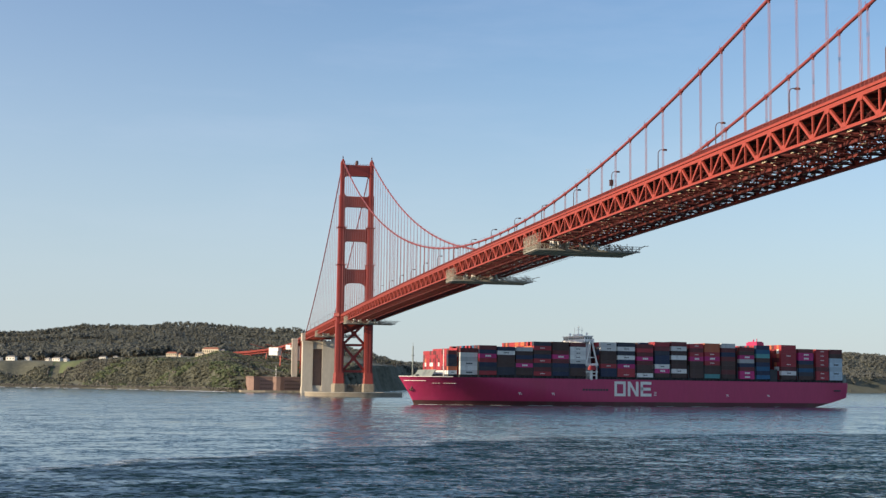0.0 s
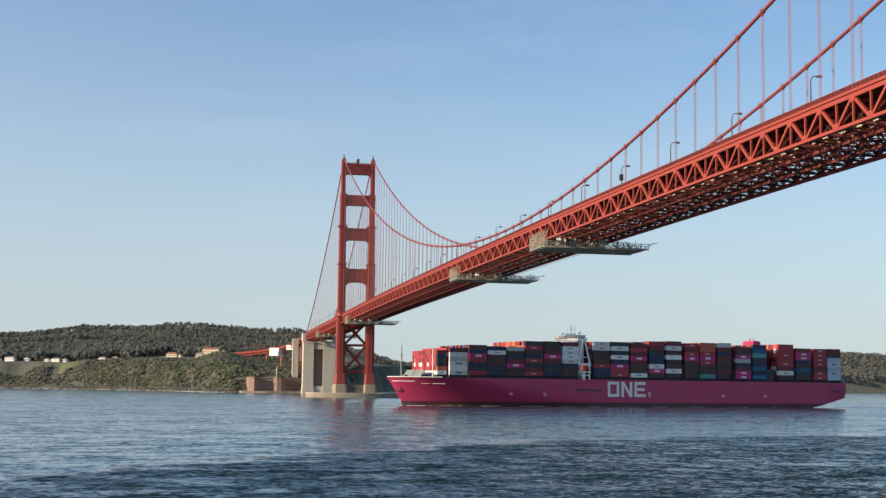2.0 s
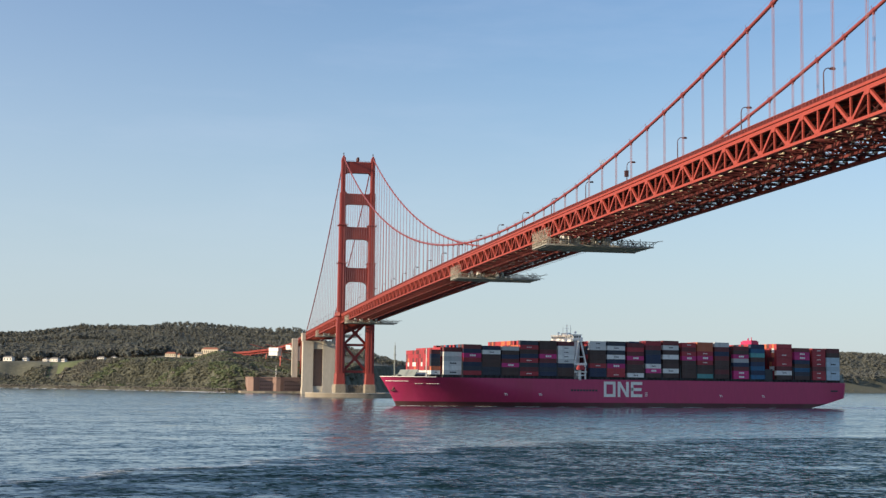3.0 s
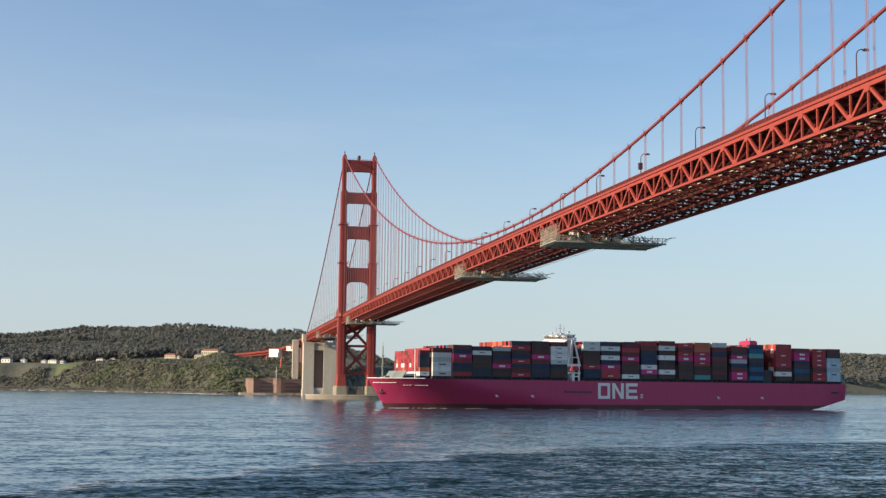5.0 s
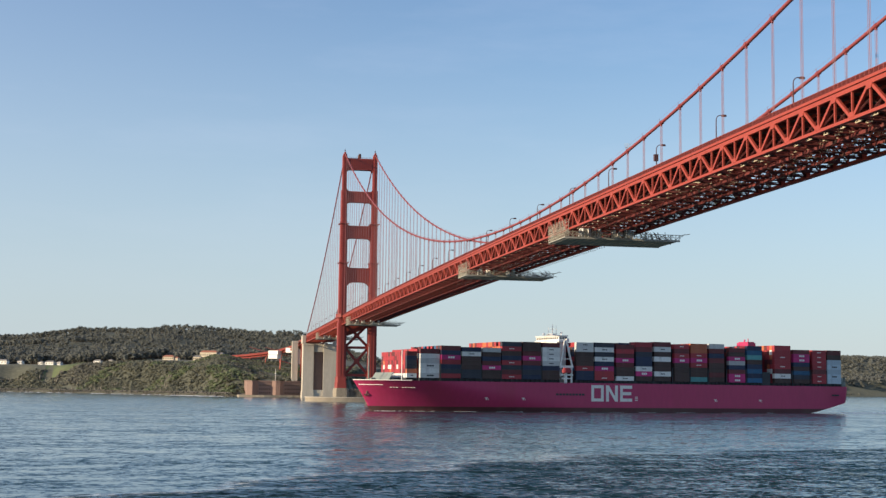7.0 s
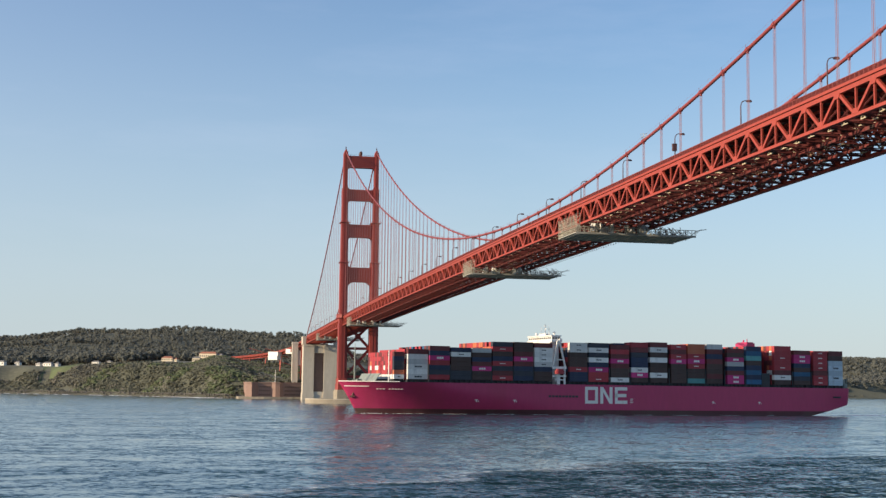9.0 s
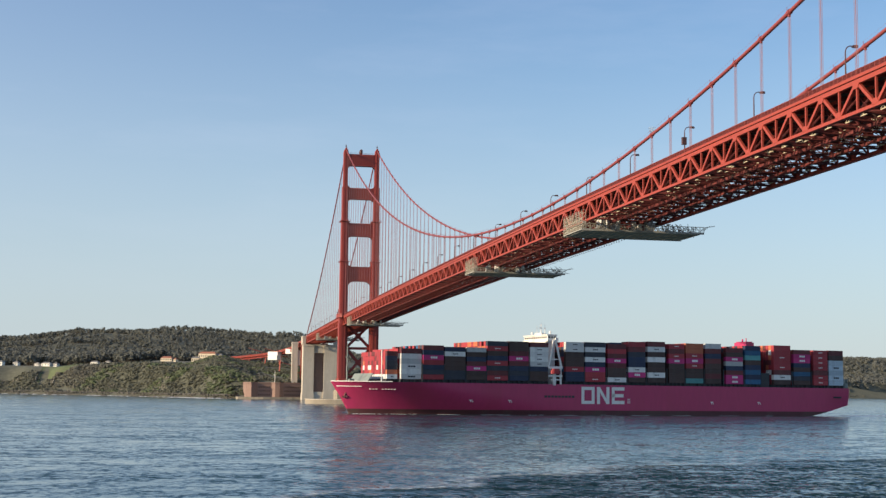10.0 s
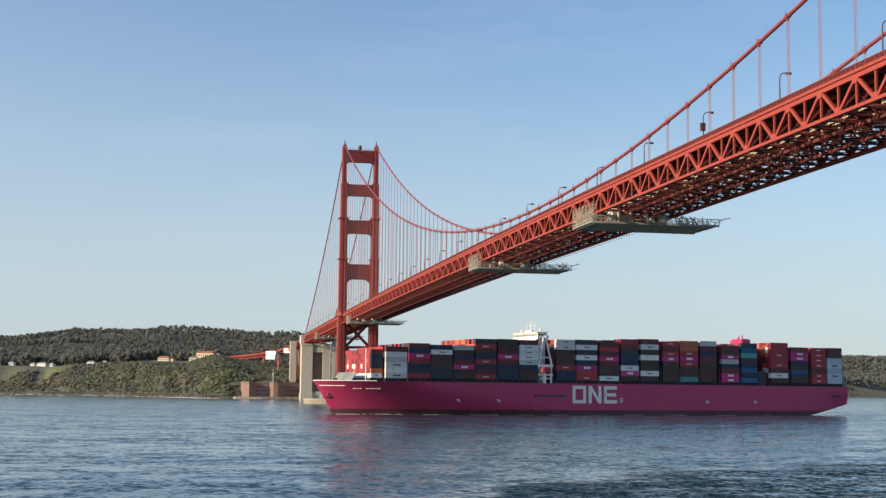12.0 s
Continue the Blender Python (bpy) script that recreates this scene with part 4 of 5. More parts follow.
def platform(y, length):
    """A maintenance platform hung under the deck: boarded floor, lattice sides, a caged stair at each truss."""
    z = deck_z(y) - DEPTH - 3.6
    p = thing("maintenance_platform", "grey steel maintenance platform slung under the deck", "platform", "maintenance platforms", pose(0, y, 0))
    h = length / 2
    part("floor", cuboid((-28.0, -h, z + 0.15), (16.3, h, z + 0.5)), PLANKS, p)
    for b in (-h, h - 0.3):
        part("edge_beam", cuboid((-28.0, b, z - 0.2), (16.3, b + 0.3, z + 0.146)), PLANKS, p)
    for x in range(-27, 16, 3):
        part("joist", cuboid((x, -h + 0.3, z - 0.2), (x + 0.3, h - 0.3, z + 0.146)), PLANKS, p)
    for b in (-h, h):
        bars = [beam((-28.0, b, z + 2.3), (16.3, b, z + 2.3), 0.2, 0.22), beam((-28.0, b, z + 1.4), (16.3, b, z + 1.4), 0.12, 0.12)]
        for i in range(30):
            x = -28.0 + 1.527 * i
            bars.append(beam((x, b, z + 0.5), (x, b, z + 2.3), 0.16, 0.16))
            if i < 29:
                bars.append(beam((x, b, z + (0.5 if i % 2 else 2.3)), (x + 1.527, b, z + (2.3 if i % 2 else 0.5)), 0.13, 0.13))
        part("lattice_side", joined(bars), SCAFFOLD, p)
    for x in (15.2, -15.2):
        for b in (-h + 1, h - 1):
            part("hanger", joined([beam((x, b, z + 0.4), (x, b, z + 3.0), 0.3, 0.3), cuboid((x - 0.4, b - 0.5, z + 2.4), (x + 0.4, b + 0.5, z + 3.1))]), SCAFFOLD, p)
    # cage of netting and tubes climbing the near truss
    cage = []
    for x in (14.9, 16.3):
        for i in range(7):
            b = -h + length * i / 6
            cage.append(beam((x, b, z + 0.4), (x, b, z + 6.9), 0.12, 0.12))
        for j in range(5):
            cage.append(beam((x, -h, z + 0.9 + 1.3 * j), (x, h, z + 0.9 + 1.3 * j), 0.1, 0.1))
    cage += [beam((14.9, -h + length * i / 6, z + 6.9), (16.3, -h + length * i / 6, z + 6.9), 0.1, 0.1) for i in range(7)]
    part("stair_cage", joined(cage), SCAFFOLD, p, "grey tube and mesh cage")
    net = []
    for i in range(18):                        # coarse netting, torn short towards one end
        y0 = -h + length * (i + 0.5) / 18
        net.append(beam((16.1, y0, z + 0.5), (16.1, y0, z + (6.4 if i < 8 else 4.8) - (i * 7 % 5) * 0.3), 0.07, 0.16))
    for j in range(6):
        net.append(beam((16.1, -h, z + 1.4 + 0.8 * j), (16.1, h * (1 if j < 4 else -0.1), z + 1.5 + 0.8 * j), 0.07, 0.12))
    part("safety_netting", joined(net), SCAFFOLD, p, "pale grey safety netting")
    rng = random.Random(round(y))
    for c in (6.5, -6.5):                      # two groups of wrapped bundles by the near edge
        for i in range(10):
            x = c + rng.uniform(-4.0, 3.5)
            y0 = h - rng.uniform(0.2, 3.5)
            top = z + rng.uniform(1.8, 5.6)
            lump = rng.uniform(0.5, 1.0)
            lean = rng.uniform(-0.5, 0.5)
            part("wrapped_load", joined([tube((x, y0, z + 0.5), (x + lean, y0, top - 0.8), lump * 0.7, 7, lump), tube((x + lean, y0, top - 0.8), (x + lean * 1.4, y0 + 0.2, top), lump, 7, lump * 0.35),
                                         tube((x + lump, y0 + 0.5, z + 0.5), (x + lump * 0.8, y0 + 0.4, z + 1.6), lump * 0.6, 6, lump * 0.3)]), TARP, p, "load wrapped in white sheeting")
    heap = []
    for k in range(90):                        # tubes, hoses and clamps heaped towards the far end
        x = rng.uniform(-27.5, -10)
        b, a = rng.uniform(-h + 1, h - 1), rng.uniform(-0.9, 0.9)
        l = rng.uniform(1.0, 3.2)
        heap.append(beam((x, b, z + rng.uniform(0.6, 2.6)), (x + l * math.cos(a), b + l * math.sin(a), z + rng.uniform(0.6, 4.4)), 0.16, 0.14))
    part("tube_heap", joined(heap), LAMPDARK, p, "dark heap of tubes and hoses", kind="stuff")
    for k in range(6):
        b = -h + length * (k + 0.5) / 6
        part("outrigger_tube", beam((-28.0, b, z + rng.uniform(0.6, 2.4)), (-30 - rng.random() * 2.5, b + rng.uniform(-1, 1), z + rng.uniform(0.8, 3.8)), 0.14, 0.14), SCAFFOLD, p)
    for a, b in (((-28.0, -h + 1, z + 2.2), (-32.0, -h - 0.5, z + 3.6)), ((-28.0, h - 1, z + 2.2), (-32.0, h, z + 2.9)), ((-28.5, 0, z), (-28.5, 0, z + 3.8))):
        part("outrigger", beam(a, b, 0.22, 0.22), SCAFFOLD, p)


def street_lamp(first=None, y=0.0, s=1):
    m = pose(s * 13.2, y, deck_z(y) + 0.4, 0, 0, 0 if s > 0 else 180)
    if first:
        return copy_thing(first, m)
    p = thing("street_lamp", "dark red bracket street lamp on the bridge walkway", "street lamp", "bridge street lamps", m)
    part("pole", joined([tube((0, 0, 0), (0, 0, 1.2), 0.3, 8, 0.22), tube((0, 0, 1.2), (0, 0, 7.4), 0.19, 8, 0.14)]), LAMPDARK, p)
    arm = [(0, 7.3), (-0.15, 8.0), (-0.5, 8.5), (-1.1, 8.75), (-2.0, 8.75)]
    part("arm", joined([tube((a[0], 0, a[1]), (b[0], 0, b[1]), 0.12, 6) for a, b in zip(arm, arm[1:])]), LAMPDARK, p)
    part("lantern", joined([prism([(-2.9, -0.3), (-1.6, -0.3), (-1.6, 0.3), (-2.9, 0.3)], 8.45, 8.8), prism([(-2.8, -0.2), (-1.8, -0.2), (-1.8, 0.2), (-2.8, 0.2)], 8.8, 9.0)]), LAMPDARK, p)
    return p


def lamps():
    first = street_lamp(y=802.0)
    for k in range(-24, 11):
        y = 802.0 + 45.72 * k
        if abs(y) < 12:
            continue
        if k:
            street_lamp(first, y)
        street_lamp(first, y, -1)
    box = thing("cable_junction_box", "dark equipment box strapped to a lamp pole", "equipment box", m=pose(13.2, 802, deck_z(802) + 1.1))
    part("housing", joined([cuboid((-0.45, -0.5, 3.0), (0.75, 0.5, 4.9)), cuboid((-0.5, -0.55, 4.9), (0.8, 0.55, 5.05))]), LAMPDARK, box)


def pylon(name, y, xs, top, z0, dy, label):
    p = thing(name, label, "bridge pylon", m=pose(0, y, 0))
    for lo, hi, tp in xs:
        part("shaft", joined([cuboid((lo, -dy, z0), (hi, dy, tp)), cuboid((lo - 0.5, -dy - 0.5, z0), (hi + 0.5, dy + 0.5, z0 + 7)), cuboid((lo - 0.4, -dy - 0.4, tp - 2.2), (hi + 0.4, dy + 0.4, tp - 1.4))]
                               ), CONCRETE, p)
    return p


def approach():
    p = pylon("south_pylon", -349.0, ((5.2, 17.5, 62.0), (-20.5, -6.0, 62.0)), 62, 0, 8.0, "massive pale concrete pylon carrying the side span")
    part("cross_wall", joined([cuboid((-6.0, -7, 52.5), (5.2, 7.0, 62)), cuboid((-6.0, -7, 0), (5.2, 7.0, 9))]), CONCRETE, p)
    part("recess_wall", cuboid((-6.0, -6.5, 9), (5.2, 2.5, 52.5)), BRICK, p, "shaded brown recess panel")
    for lo, hi in ((14.8, 18.6), (-21.6, -17.8)):
        part("tower_shaft", joined([cuboid((lo, -8, 62), (hi, 8, 71.2)), cuboid((lo - 0.3, -8.3, 69.6), (hi + 0.3, 8.3, 70.3))]), CONCRETE, p)
    q = pylon("fort_pylon", -452.0, ((14.5, 21.5, 68.0), (-21.5, -14.5, 68.0)), 68, 6, 4.5, "tall pale concrete pylon behind the fort")
    part("cross_wall", cuboid((-14.5, -4, 40), (14.5, 4, 58)), CONCRETE, q)
    # steel arch between the two pylons, over the fort
    a = thing("steel_arch", "red steel arch carrying the road over the fort", "bridge arch")
    for x in (11, -11):
        n = 14
        lo = [(x, -357.0 - 90.0 * k / n, 24 + 30 * (1 - (2 * k / n - 1) ** 2)) for k in range(n + 1)]
        rib = [beam(u, w, 1.2, 1.8) for u, w in zip(lo, lo[1:])] + [beam((u[0], u[1], u[2] + 4), (w[0], w[1], w[2] + 4), 0.8, 1.0) for u, w in zip(lo, lo[1:])]
        rib += [beam(u, (u[0], u[1], 63), 0.7, 0.7) for u in lo] + [beam(u, (w[0], w[1], w[2] + 4), 0.5, 0.5) for u, w in zip(lo, lo[1:])]
        part("arch_rib", joined(rib), RED, a)
    way = [(0, -343, 69.5), (0, -450, 67.0), (3, -540, 63.0), (12, -640, 60.4), (26, -740, 59), (44, -840, 58), (66, -930, 57.6)]
    part("approach_road", joined([beam(u, w, 25, 1.0) for u, w in zip(way, way[1:])]), RED, a)
    part("approach_girder", joined([beam((u[0] + e, u[1], u[2] - 3.2), (w[0] + e, w[1], w[2] - 3.2), 0.8, 0.9) for u, w in zip(way, way[1:]) for e in (11.5, -11.5)]
                                   + [beam((u[0] + (w[0] - u[0]) * k / 12 + e, u[1] + (w[1] - u[1]) * k / 12, u[2] - 3.2 * (k % 2)), (u[0] + (w[0] - u[0]) * (k + 1) / 12 + e, u[1] + (w[1] - u[1]) * (k + 1) / 12, u[2] - 3.2 * ((k + 1) % 2)), 0.4, 0.45)
                                      for u, w in zip(way, way[1:]) for e in (11.5, -11.5) for k in range(12)]), RED, a)
    part("approach_railing", joined([beam((u[0] + e, u[1], u[2] + 1.5), (w[0] + e, w[1], w[2] + 1.5), 0.2, 0.9) for u, w in zip(way, way[1:]) for e in (12.4, -12.4)]), RED, a)
    for u in way[2:-1]:
        g = ground(u[0], u[1])
        part("trestle", joined([beam((u[0] + e, u[1] + b, g - 2), (u[0] + e * 0.8, u[1] + b * 0.6, u[2] - 3), 0.8, 0.8) for e in (11, -11) for b in (-5, 5)]
                               + [beam((u[0] - 11, u[1] + b, g + 8 + 9 * k), (u[0] + 11, u[1] + b, g + 14 + 9 * k), 0.4, 0.4) for b in (-4, 4) for k in range(2)]), RED, a)
    for x, y, z, w, h in ((31.0, -618, 57.6, 15.0, 5.0), (31.5, -617, 52.0, 14.0, 5.4), (13.0, -556, 59.4, 13.5, 6.0)):
        c = thing("scaffold_sheeting", "white protective sheeting wrapped round the approach span", "sheeting", "approach sheeting", pose(x, y, z, 0, 0, -36))
        part("sheet", joined([cuboid((-w / 2, -5, -h / 2), (w / 2, 5, h / 2)), cuboid((-w / 2 - 0.3, -5.3, h / 2 - 0.3), (w / 2 + 0.3, 5.3, h / 2 + 0.1))]
                             + [cuboid((-w / 2 + w * k / 6, 5, -h / 2), (-w / 2 + w * k / 6 + 0.25, 5.15, h / 2)) for k in range(1, 6)]), TARP, c)


def fort():
    f = thing("brick_fort", "weathered red-brick coastal fort on a sea wall", "fort")
    out = [(79, -372), (73, -366), (66, -372), (50, -372), (46, -368), (41, -368), (37, -372), (14, -374), (12, -440), (79, -440)]
    part("wall", prism(list(reversed(out)), 1.5, 17.6), BRICK, f)
    part("parapet", prism(list(reversed([(x * 1.006, y + 0.5) for x, y in out])), 17.6, 19.0), BRICK, f)
    for i in range(3):
        for j in range(9):
            x = 16.5 + j * 2.2
            part("gun_port", cuboid((x, -372.2 - 0.02 * j, 4.2 + 4.4 * i), (x + 0.9, -371.7, 5.6 + 4.4 * i)), GLASS, f)
    for j in range(6):
        for i in range(3):
            part("gun_port", cuboid((52 + j * 2.3, -372.3, 4.2 + 4.4 * i), (52.9 + j * 2.3, -371.8, 5.6 + 4.4 * i)), GLASS, f)
    part("light_tower", joined([tube((46, -378, 17), (46, -378, 33), 0.35, 6, 0.2), tube((46, -378, 27), (46, -378, 28), 0.9, 8)]), STEELWHITE, f)
    w = thing("sea_wall", "grey stone sea wall at the foot of the fort", "sea wall", kind="structure")
    part("wall", prism([(90, -440), (88, -362), (60, -356), (0, -358), (-34, -362), (-34, -440)], -2, 2.4), WETCONCRETE, w)


def house(x, y, w, d, h, roof, wall, turn=0.0, windows=5):
    b = thing("house", "low cream house with a pitched roof among trees", "house", "headland houses", pose(x, y, ground(x, y) - 0.6, 0, 0, turn - 26))
    part("wall", cuboid((-w / 2, -d / 2, 0), (w / 2, d / 2, h)), wall, b)
    part("roof", ([(-w / 2 - 0.6, -d / 2 - 0.6, h), (w / 2 + 0.6, -d / 2 - 0.6, h), (w / 2 + 0.6, d / 2 + 0.6, h), (-w / 2 - 0.6, d / 2 + 0.6, h), (-w / 2 + d * 0.3, 0, h + d * 0.3), (w / 2 - d * 0.3, 0, h + d * 0.3)],
                  [(0, 1, 5, 4), (1, 2, 5), (2, 3, 4, 5), (3, 0, 4), (3, 2, 1, 0)]), roof, b)
    for i in range(windows):
        wx = -w / 2 + w * (i + 0.5) / windows
        part("window", cuboid((wx - 0.7, d / 2 - 0.05, h * 0.35), (wx + 0.7, d / 2 + 0.06, h * 0.75)), GLASS, b)
    return b


def houses():
    house(174, -893, 17, 9, 5, TILE, CREAM, 8, 5)
    house(163, -890, 9, 7, 4, TILE, CREAM, -6, 3)
    house(113, -905, 27, 10, 8, TILE, CREAM, 4, 8)
    house(131, -900, 12, 8, 6, GREYROOF, CREAM, 10, 4)
    house(96, -900, 11, 8, 5, GREYROOF, CREAM, 0, 4)
    house(84, -895, 12, 8, 4, GREYROOF, WHITEWALL, 0, 4)
    for x, y, w, h in ((352, -930, 15, 5), (366, -938, 8, 4), (338, -926, 7, 4.5), (396, -930, 8, 5), (421, -928, 16, 6), (440, -934, 8, 5), (281, -925, 12, 4), (262, -932, 7, 4)):
        house(x, y, w, 7, h, GREYROOF, WHITEWALL, (x * 7) % 20 - 10, 3)


# ---------------------------------------------------------------- ship
LENGTH, BEAM = 336.0, 45.8
DECK = 17.4
HEAD = radians(13.14)
STERN = Vector((79.15 - LENGTH * math.cos(HEAD), 430.45 - LENGTH * math.sin(HEAD), 0))


def stem_x(z):
    """The raked stem."""
    return 325.5 + 10.5 * max(0.0, z / DECK) ** 1.2


def half_breadth(x, z):
    """Half the hull's width at x from the stern and height z."""
    b = BEAM / 2
    k = z / DECK
    stem = stem_x(z)
    fine = 130 - 78 * max(0.0, k)
    bow = 1 - max(0.0, (x - (stem - fine)) / fine) ** (2.0 + 1.1 * k) if x < stem else 0.0
    aft = 1 - (1 - min(1.0, max(0.0, (x + 8) / 46))) ** 2 * (0.08 + 0.20 * max(0.0, 1 - k) ** 1.5)
    return max(0.0, b * bow * aft)


def keel(x):
    """Where the hull leaves the water: the counter rises towards the transom."""
    return -2.0 + 8.8 * min(1.0, (42 - x) / 45.0) ** 1.3 if x < 42 else -2.0


def hull_shape(z_lo, z_hi, rows):
    xs = [-3.2, -2, 0, 4, 8, 13, 20, 30, 44] + [60 + 20 * i for i in range(11)] + [268 + 4 * i for i in range(14)] + [322, 324, 326, 328, 330, 332, 334, 335.2, 336]
    v, f = [], []
    for s in (1, -1):
        o = len(v)
        for x in xs:
            for j in range(rows + 1):
                z = max(keel(x), z_lo + (z_hi - z_lo) * j / rows)
                u = min(x, stem_x(z))
                v.append((u, s * half_breadth(u, z), z))
        for i in range(len(xs) - 1):
            for j in range(rows):
                a = o + i * (rows + 1) + j
                f.append((a, a + 1, a + rows + 2, a + rows + 1))
    h = len(v) // 2
    for j in range(rows):                     # transom
        f.append((j, j + 1, h + j + 1, h + j))
    bm = bmesh.new()
    vs = [bm.verts.new(p) for p in v]
    for face in f:
        if len(set(face)) == 4:
            bm.faces.new([vs[k] for k in face])
    bmesh.ops.remove_doubles(bm, verts=bm.verts, dist=0.001)
    bmesh.ops.dissolve_degenerate(bm, edges=bm.edges, dist=0.001)
    bmesh.ops.recalc_face_normals(bm, faces=bm.faces)
    me = bpy.data.meshes.new("hull")
    bm.to_mesh(me)
    bm.free()
    me.polygons.foreach_set("use_smooth", [True] * len(me.polygons))
    return me


# bays: forward end, aft end, and the outer column's paint from the top down
BAYS = (
    (311.0, 304.9, "MBKKOW"), (303.5, 291.6, "MWGWWW"), (291.0, 278.8, "MBPRBKR"), (278.1, 265.8, "BWDDDKK"), (264.9, 253.0, "GDBMPDD"), (252.3, 239.6, "KRDBRKMR"),
    (238.7, 226.6, "DDMPMBKB"), (225.6, 214.0, "MWWWWBDD"), (202.6, 190.8, "WWDDDRBB"), (189.9, 176.6, "KWKWBPRR"), (174.9, 162.4, "MRMPMDDW"),
    (160.9, 149.3, "RMKBBWPD"), (147.7, 135.6, "MWDWDDWD"), (132.9, 122.0, "RMRPDDDD"), (120.9, 108.6, "OORPRDDT"), (107.1, 95.6, "GMBMDDMD"),
    (92.0, 79.6, "MDPGBMPP"), (77.8, 66.4, "BCTDBCBC"), (56.4, 43.6, "RRRRRMWD"), (41.2, 28.4, "MPPBDCKD"), (25.8, 14.6, "RRRRMRR"), (13.4, 2.0, "MDSSSSS"),
)
TOPS = (34.0, 35.6, 37.6, 37.0, 37.0, 40.8, 41.0, 40.8, 41.6, 41.8, 41.0, 42.8, 43.2, 42.2, 42.8, 43.0, 40.8, 42.4, 43.2, 40.8, 40.8, 41.0)


def ship():
    s = thing("container_ship", "magenta container ship loaded with coloured containers, under way", "container ship")
    hull = new("hull", hull_shape(2.8, DECK, 10))
    hull.data.materials.append(MAGENTA)
    hull.parent = s
    low = new("bottom_paint", hull_shape(-2.0, 2.8, 4))
    low.data.materials.append(BOOT)
    low.parent = s
    tagged(low, "worn dark red bottom paint at the waterline")
    xs = [-3.1, -1, 8, 20, 44, 80, 200, 270, 290, 300, 308, 314, 320, 325, 329, 332, 334.5, 335.9]
    up, dn = [(x, half_breadth(x, DECK) - 0.02, DECK - 0.25) for x in xs], [(x, -half_breadth(x, DECK) + 0.02, DECK - 0.25) for x in xs]
    n = len(xs)
    part("deck", (up + dn, [(i, i + 1, n + i + 1, n + i) for i in range(n - 1)]), DECKDARK, s)
    # white bulwark rail round the bow
    bw = [x for x in xs if x >= 308]
    for sg in (1, -1):
        part("bow_rail", joined([beam((a, sg * (half_breadth(a, DECK) - 0.1), DECK + 0.25), (b, sg * (half_breadth(b, DECK) - 0.1), DECK + 0.15), 0.3, 0.4) for a, b in zip(bw, bw[1:])]), STEELWHITE, s, "white bow rail")
        part("bow_stripe", joined([beam((a, sg * (half_breadth(a, 15.0) + 0.06), 15.0), (b, sg * (half_breadth(b, 15.0) + 0.06), 15.0), 0.1, 0.45) for a, b in ((322, 325), (325, 328), (328, 331), (331, 333))]), STEELWHITE, s, "white stripe")
        part("anchor", joined([beam((328.0, sg * (half_breadth(328, 10.5) + 0.3), 11.6), (328.6, sg * (half_breadth(328.6, 9) + 0.45), 8.6), 0.6, 0.7), beam((327.0, sg * (half_breadth(327, 9) + 0.5), 9.4), (329.4, sg * (half_breadth(329.2, 9) + 0.5), 9.2), 0.7, 0.9)]), BOOT, s)
        part("edge_coaming", joined([beam((a, sg * (half_breadth(a, DECK) - 0.5), DECK + 0.5), (b, sg * (half_breadth(b, DECK) - 0.5), DECK + 0.5), 0.15, 0.1) for a, b in zip(xs[:8], xs[1:9])]
                                      + [beam((x, sg * (half_breadth(x, DECK) - 0.5), DECK - 0.2), (x, sg * (half_breadth(x, DECK) - 0.5), DECK + 1.1), 0.12, 0.12) for x in range(2, 306, 3)]), DECKDARK, s, kind="stuff")
    part("breakwater", joined([slab([(0, DECK), (0.5, DECK), (-2.6, DECK + 4.6), (-3.1, DECK + 4.6)], -14, 14)]), STEELGREY, s, "grey-green sloped breakwater").location = (319.5, 0, 0)
    part("winch", joined([tube((324, -3, DECK + 0.6), (324, 3, DECK + 0.6), 0.9, 8), cuboid((325, 4, DECK - 0.2), (327, 6, DECK + 1.4)), cuboid((322.6, -6, DECK - 0.2), (324.6, -4, DECK + 1.2)), tube((328, 1, DECK), (328, 1, DECK + 1.0), 0.4, 6)]), STEELGREY, s)
    part("foremast", joined([tube((326.5, 0, DECK), (326.5, 0, 36.5), 0.55, 8, 0.35), cuboid((325.8, -0.9, 30.5), (327.2, 0.9, 30.9)), cuboid((326.1, -0.5, 23), (326.9, 0.5, 25.5)), tube((326.5, 0, 36.5), (326.5, 0, 38.5), 0.12, 5)]), STEELGREY, s)
    part("side_mast", joined([tube((313.2, 17.6, DECK), (313.2, 17.6, 34.5), 0.3, 6)]), STEELWHITE, s)

    # containers: outer columns one by one, the inner rows as blocks of boxes
    shapes = {}

    def container(x0, x1, y, z, h, k):
        key = (round(x0 - x1, 1), round(h, 2), k)
        if key not in shapes:
            l = x0 - x1
            bm = bmesh.new()
            bmesh.ops.create_cube(bm, size=1, matrix=Matrix.Translation((l / 2, 0, h / 2)) @ Matrix.Diagonal((l, 2.44, h, 1)))
            sides = [f for f in bm.faces if abs(f.normal.z) < 0.5]
            bmesh.ops.inset_individual(bm, faces=sides, thickness=0.14, depth=-0.06)
            me = bpy.data.meshes.new("container")
            bm.to_mesh(me)
            bm.free()
            me.materials.append(BOX[k])
            shapes[key] = me
        ob = new("container", shapes[key])
        ob.parent, ob.location = s, (x1, y, z)
        return ob

    rng = random.Random(3)
    inner = {k: [] for k in PAINT}
    base = 19.1
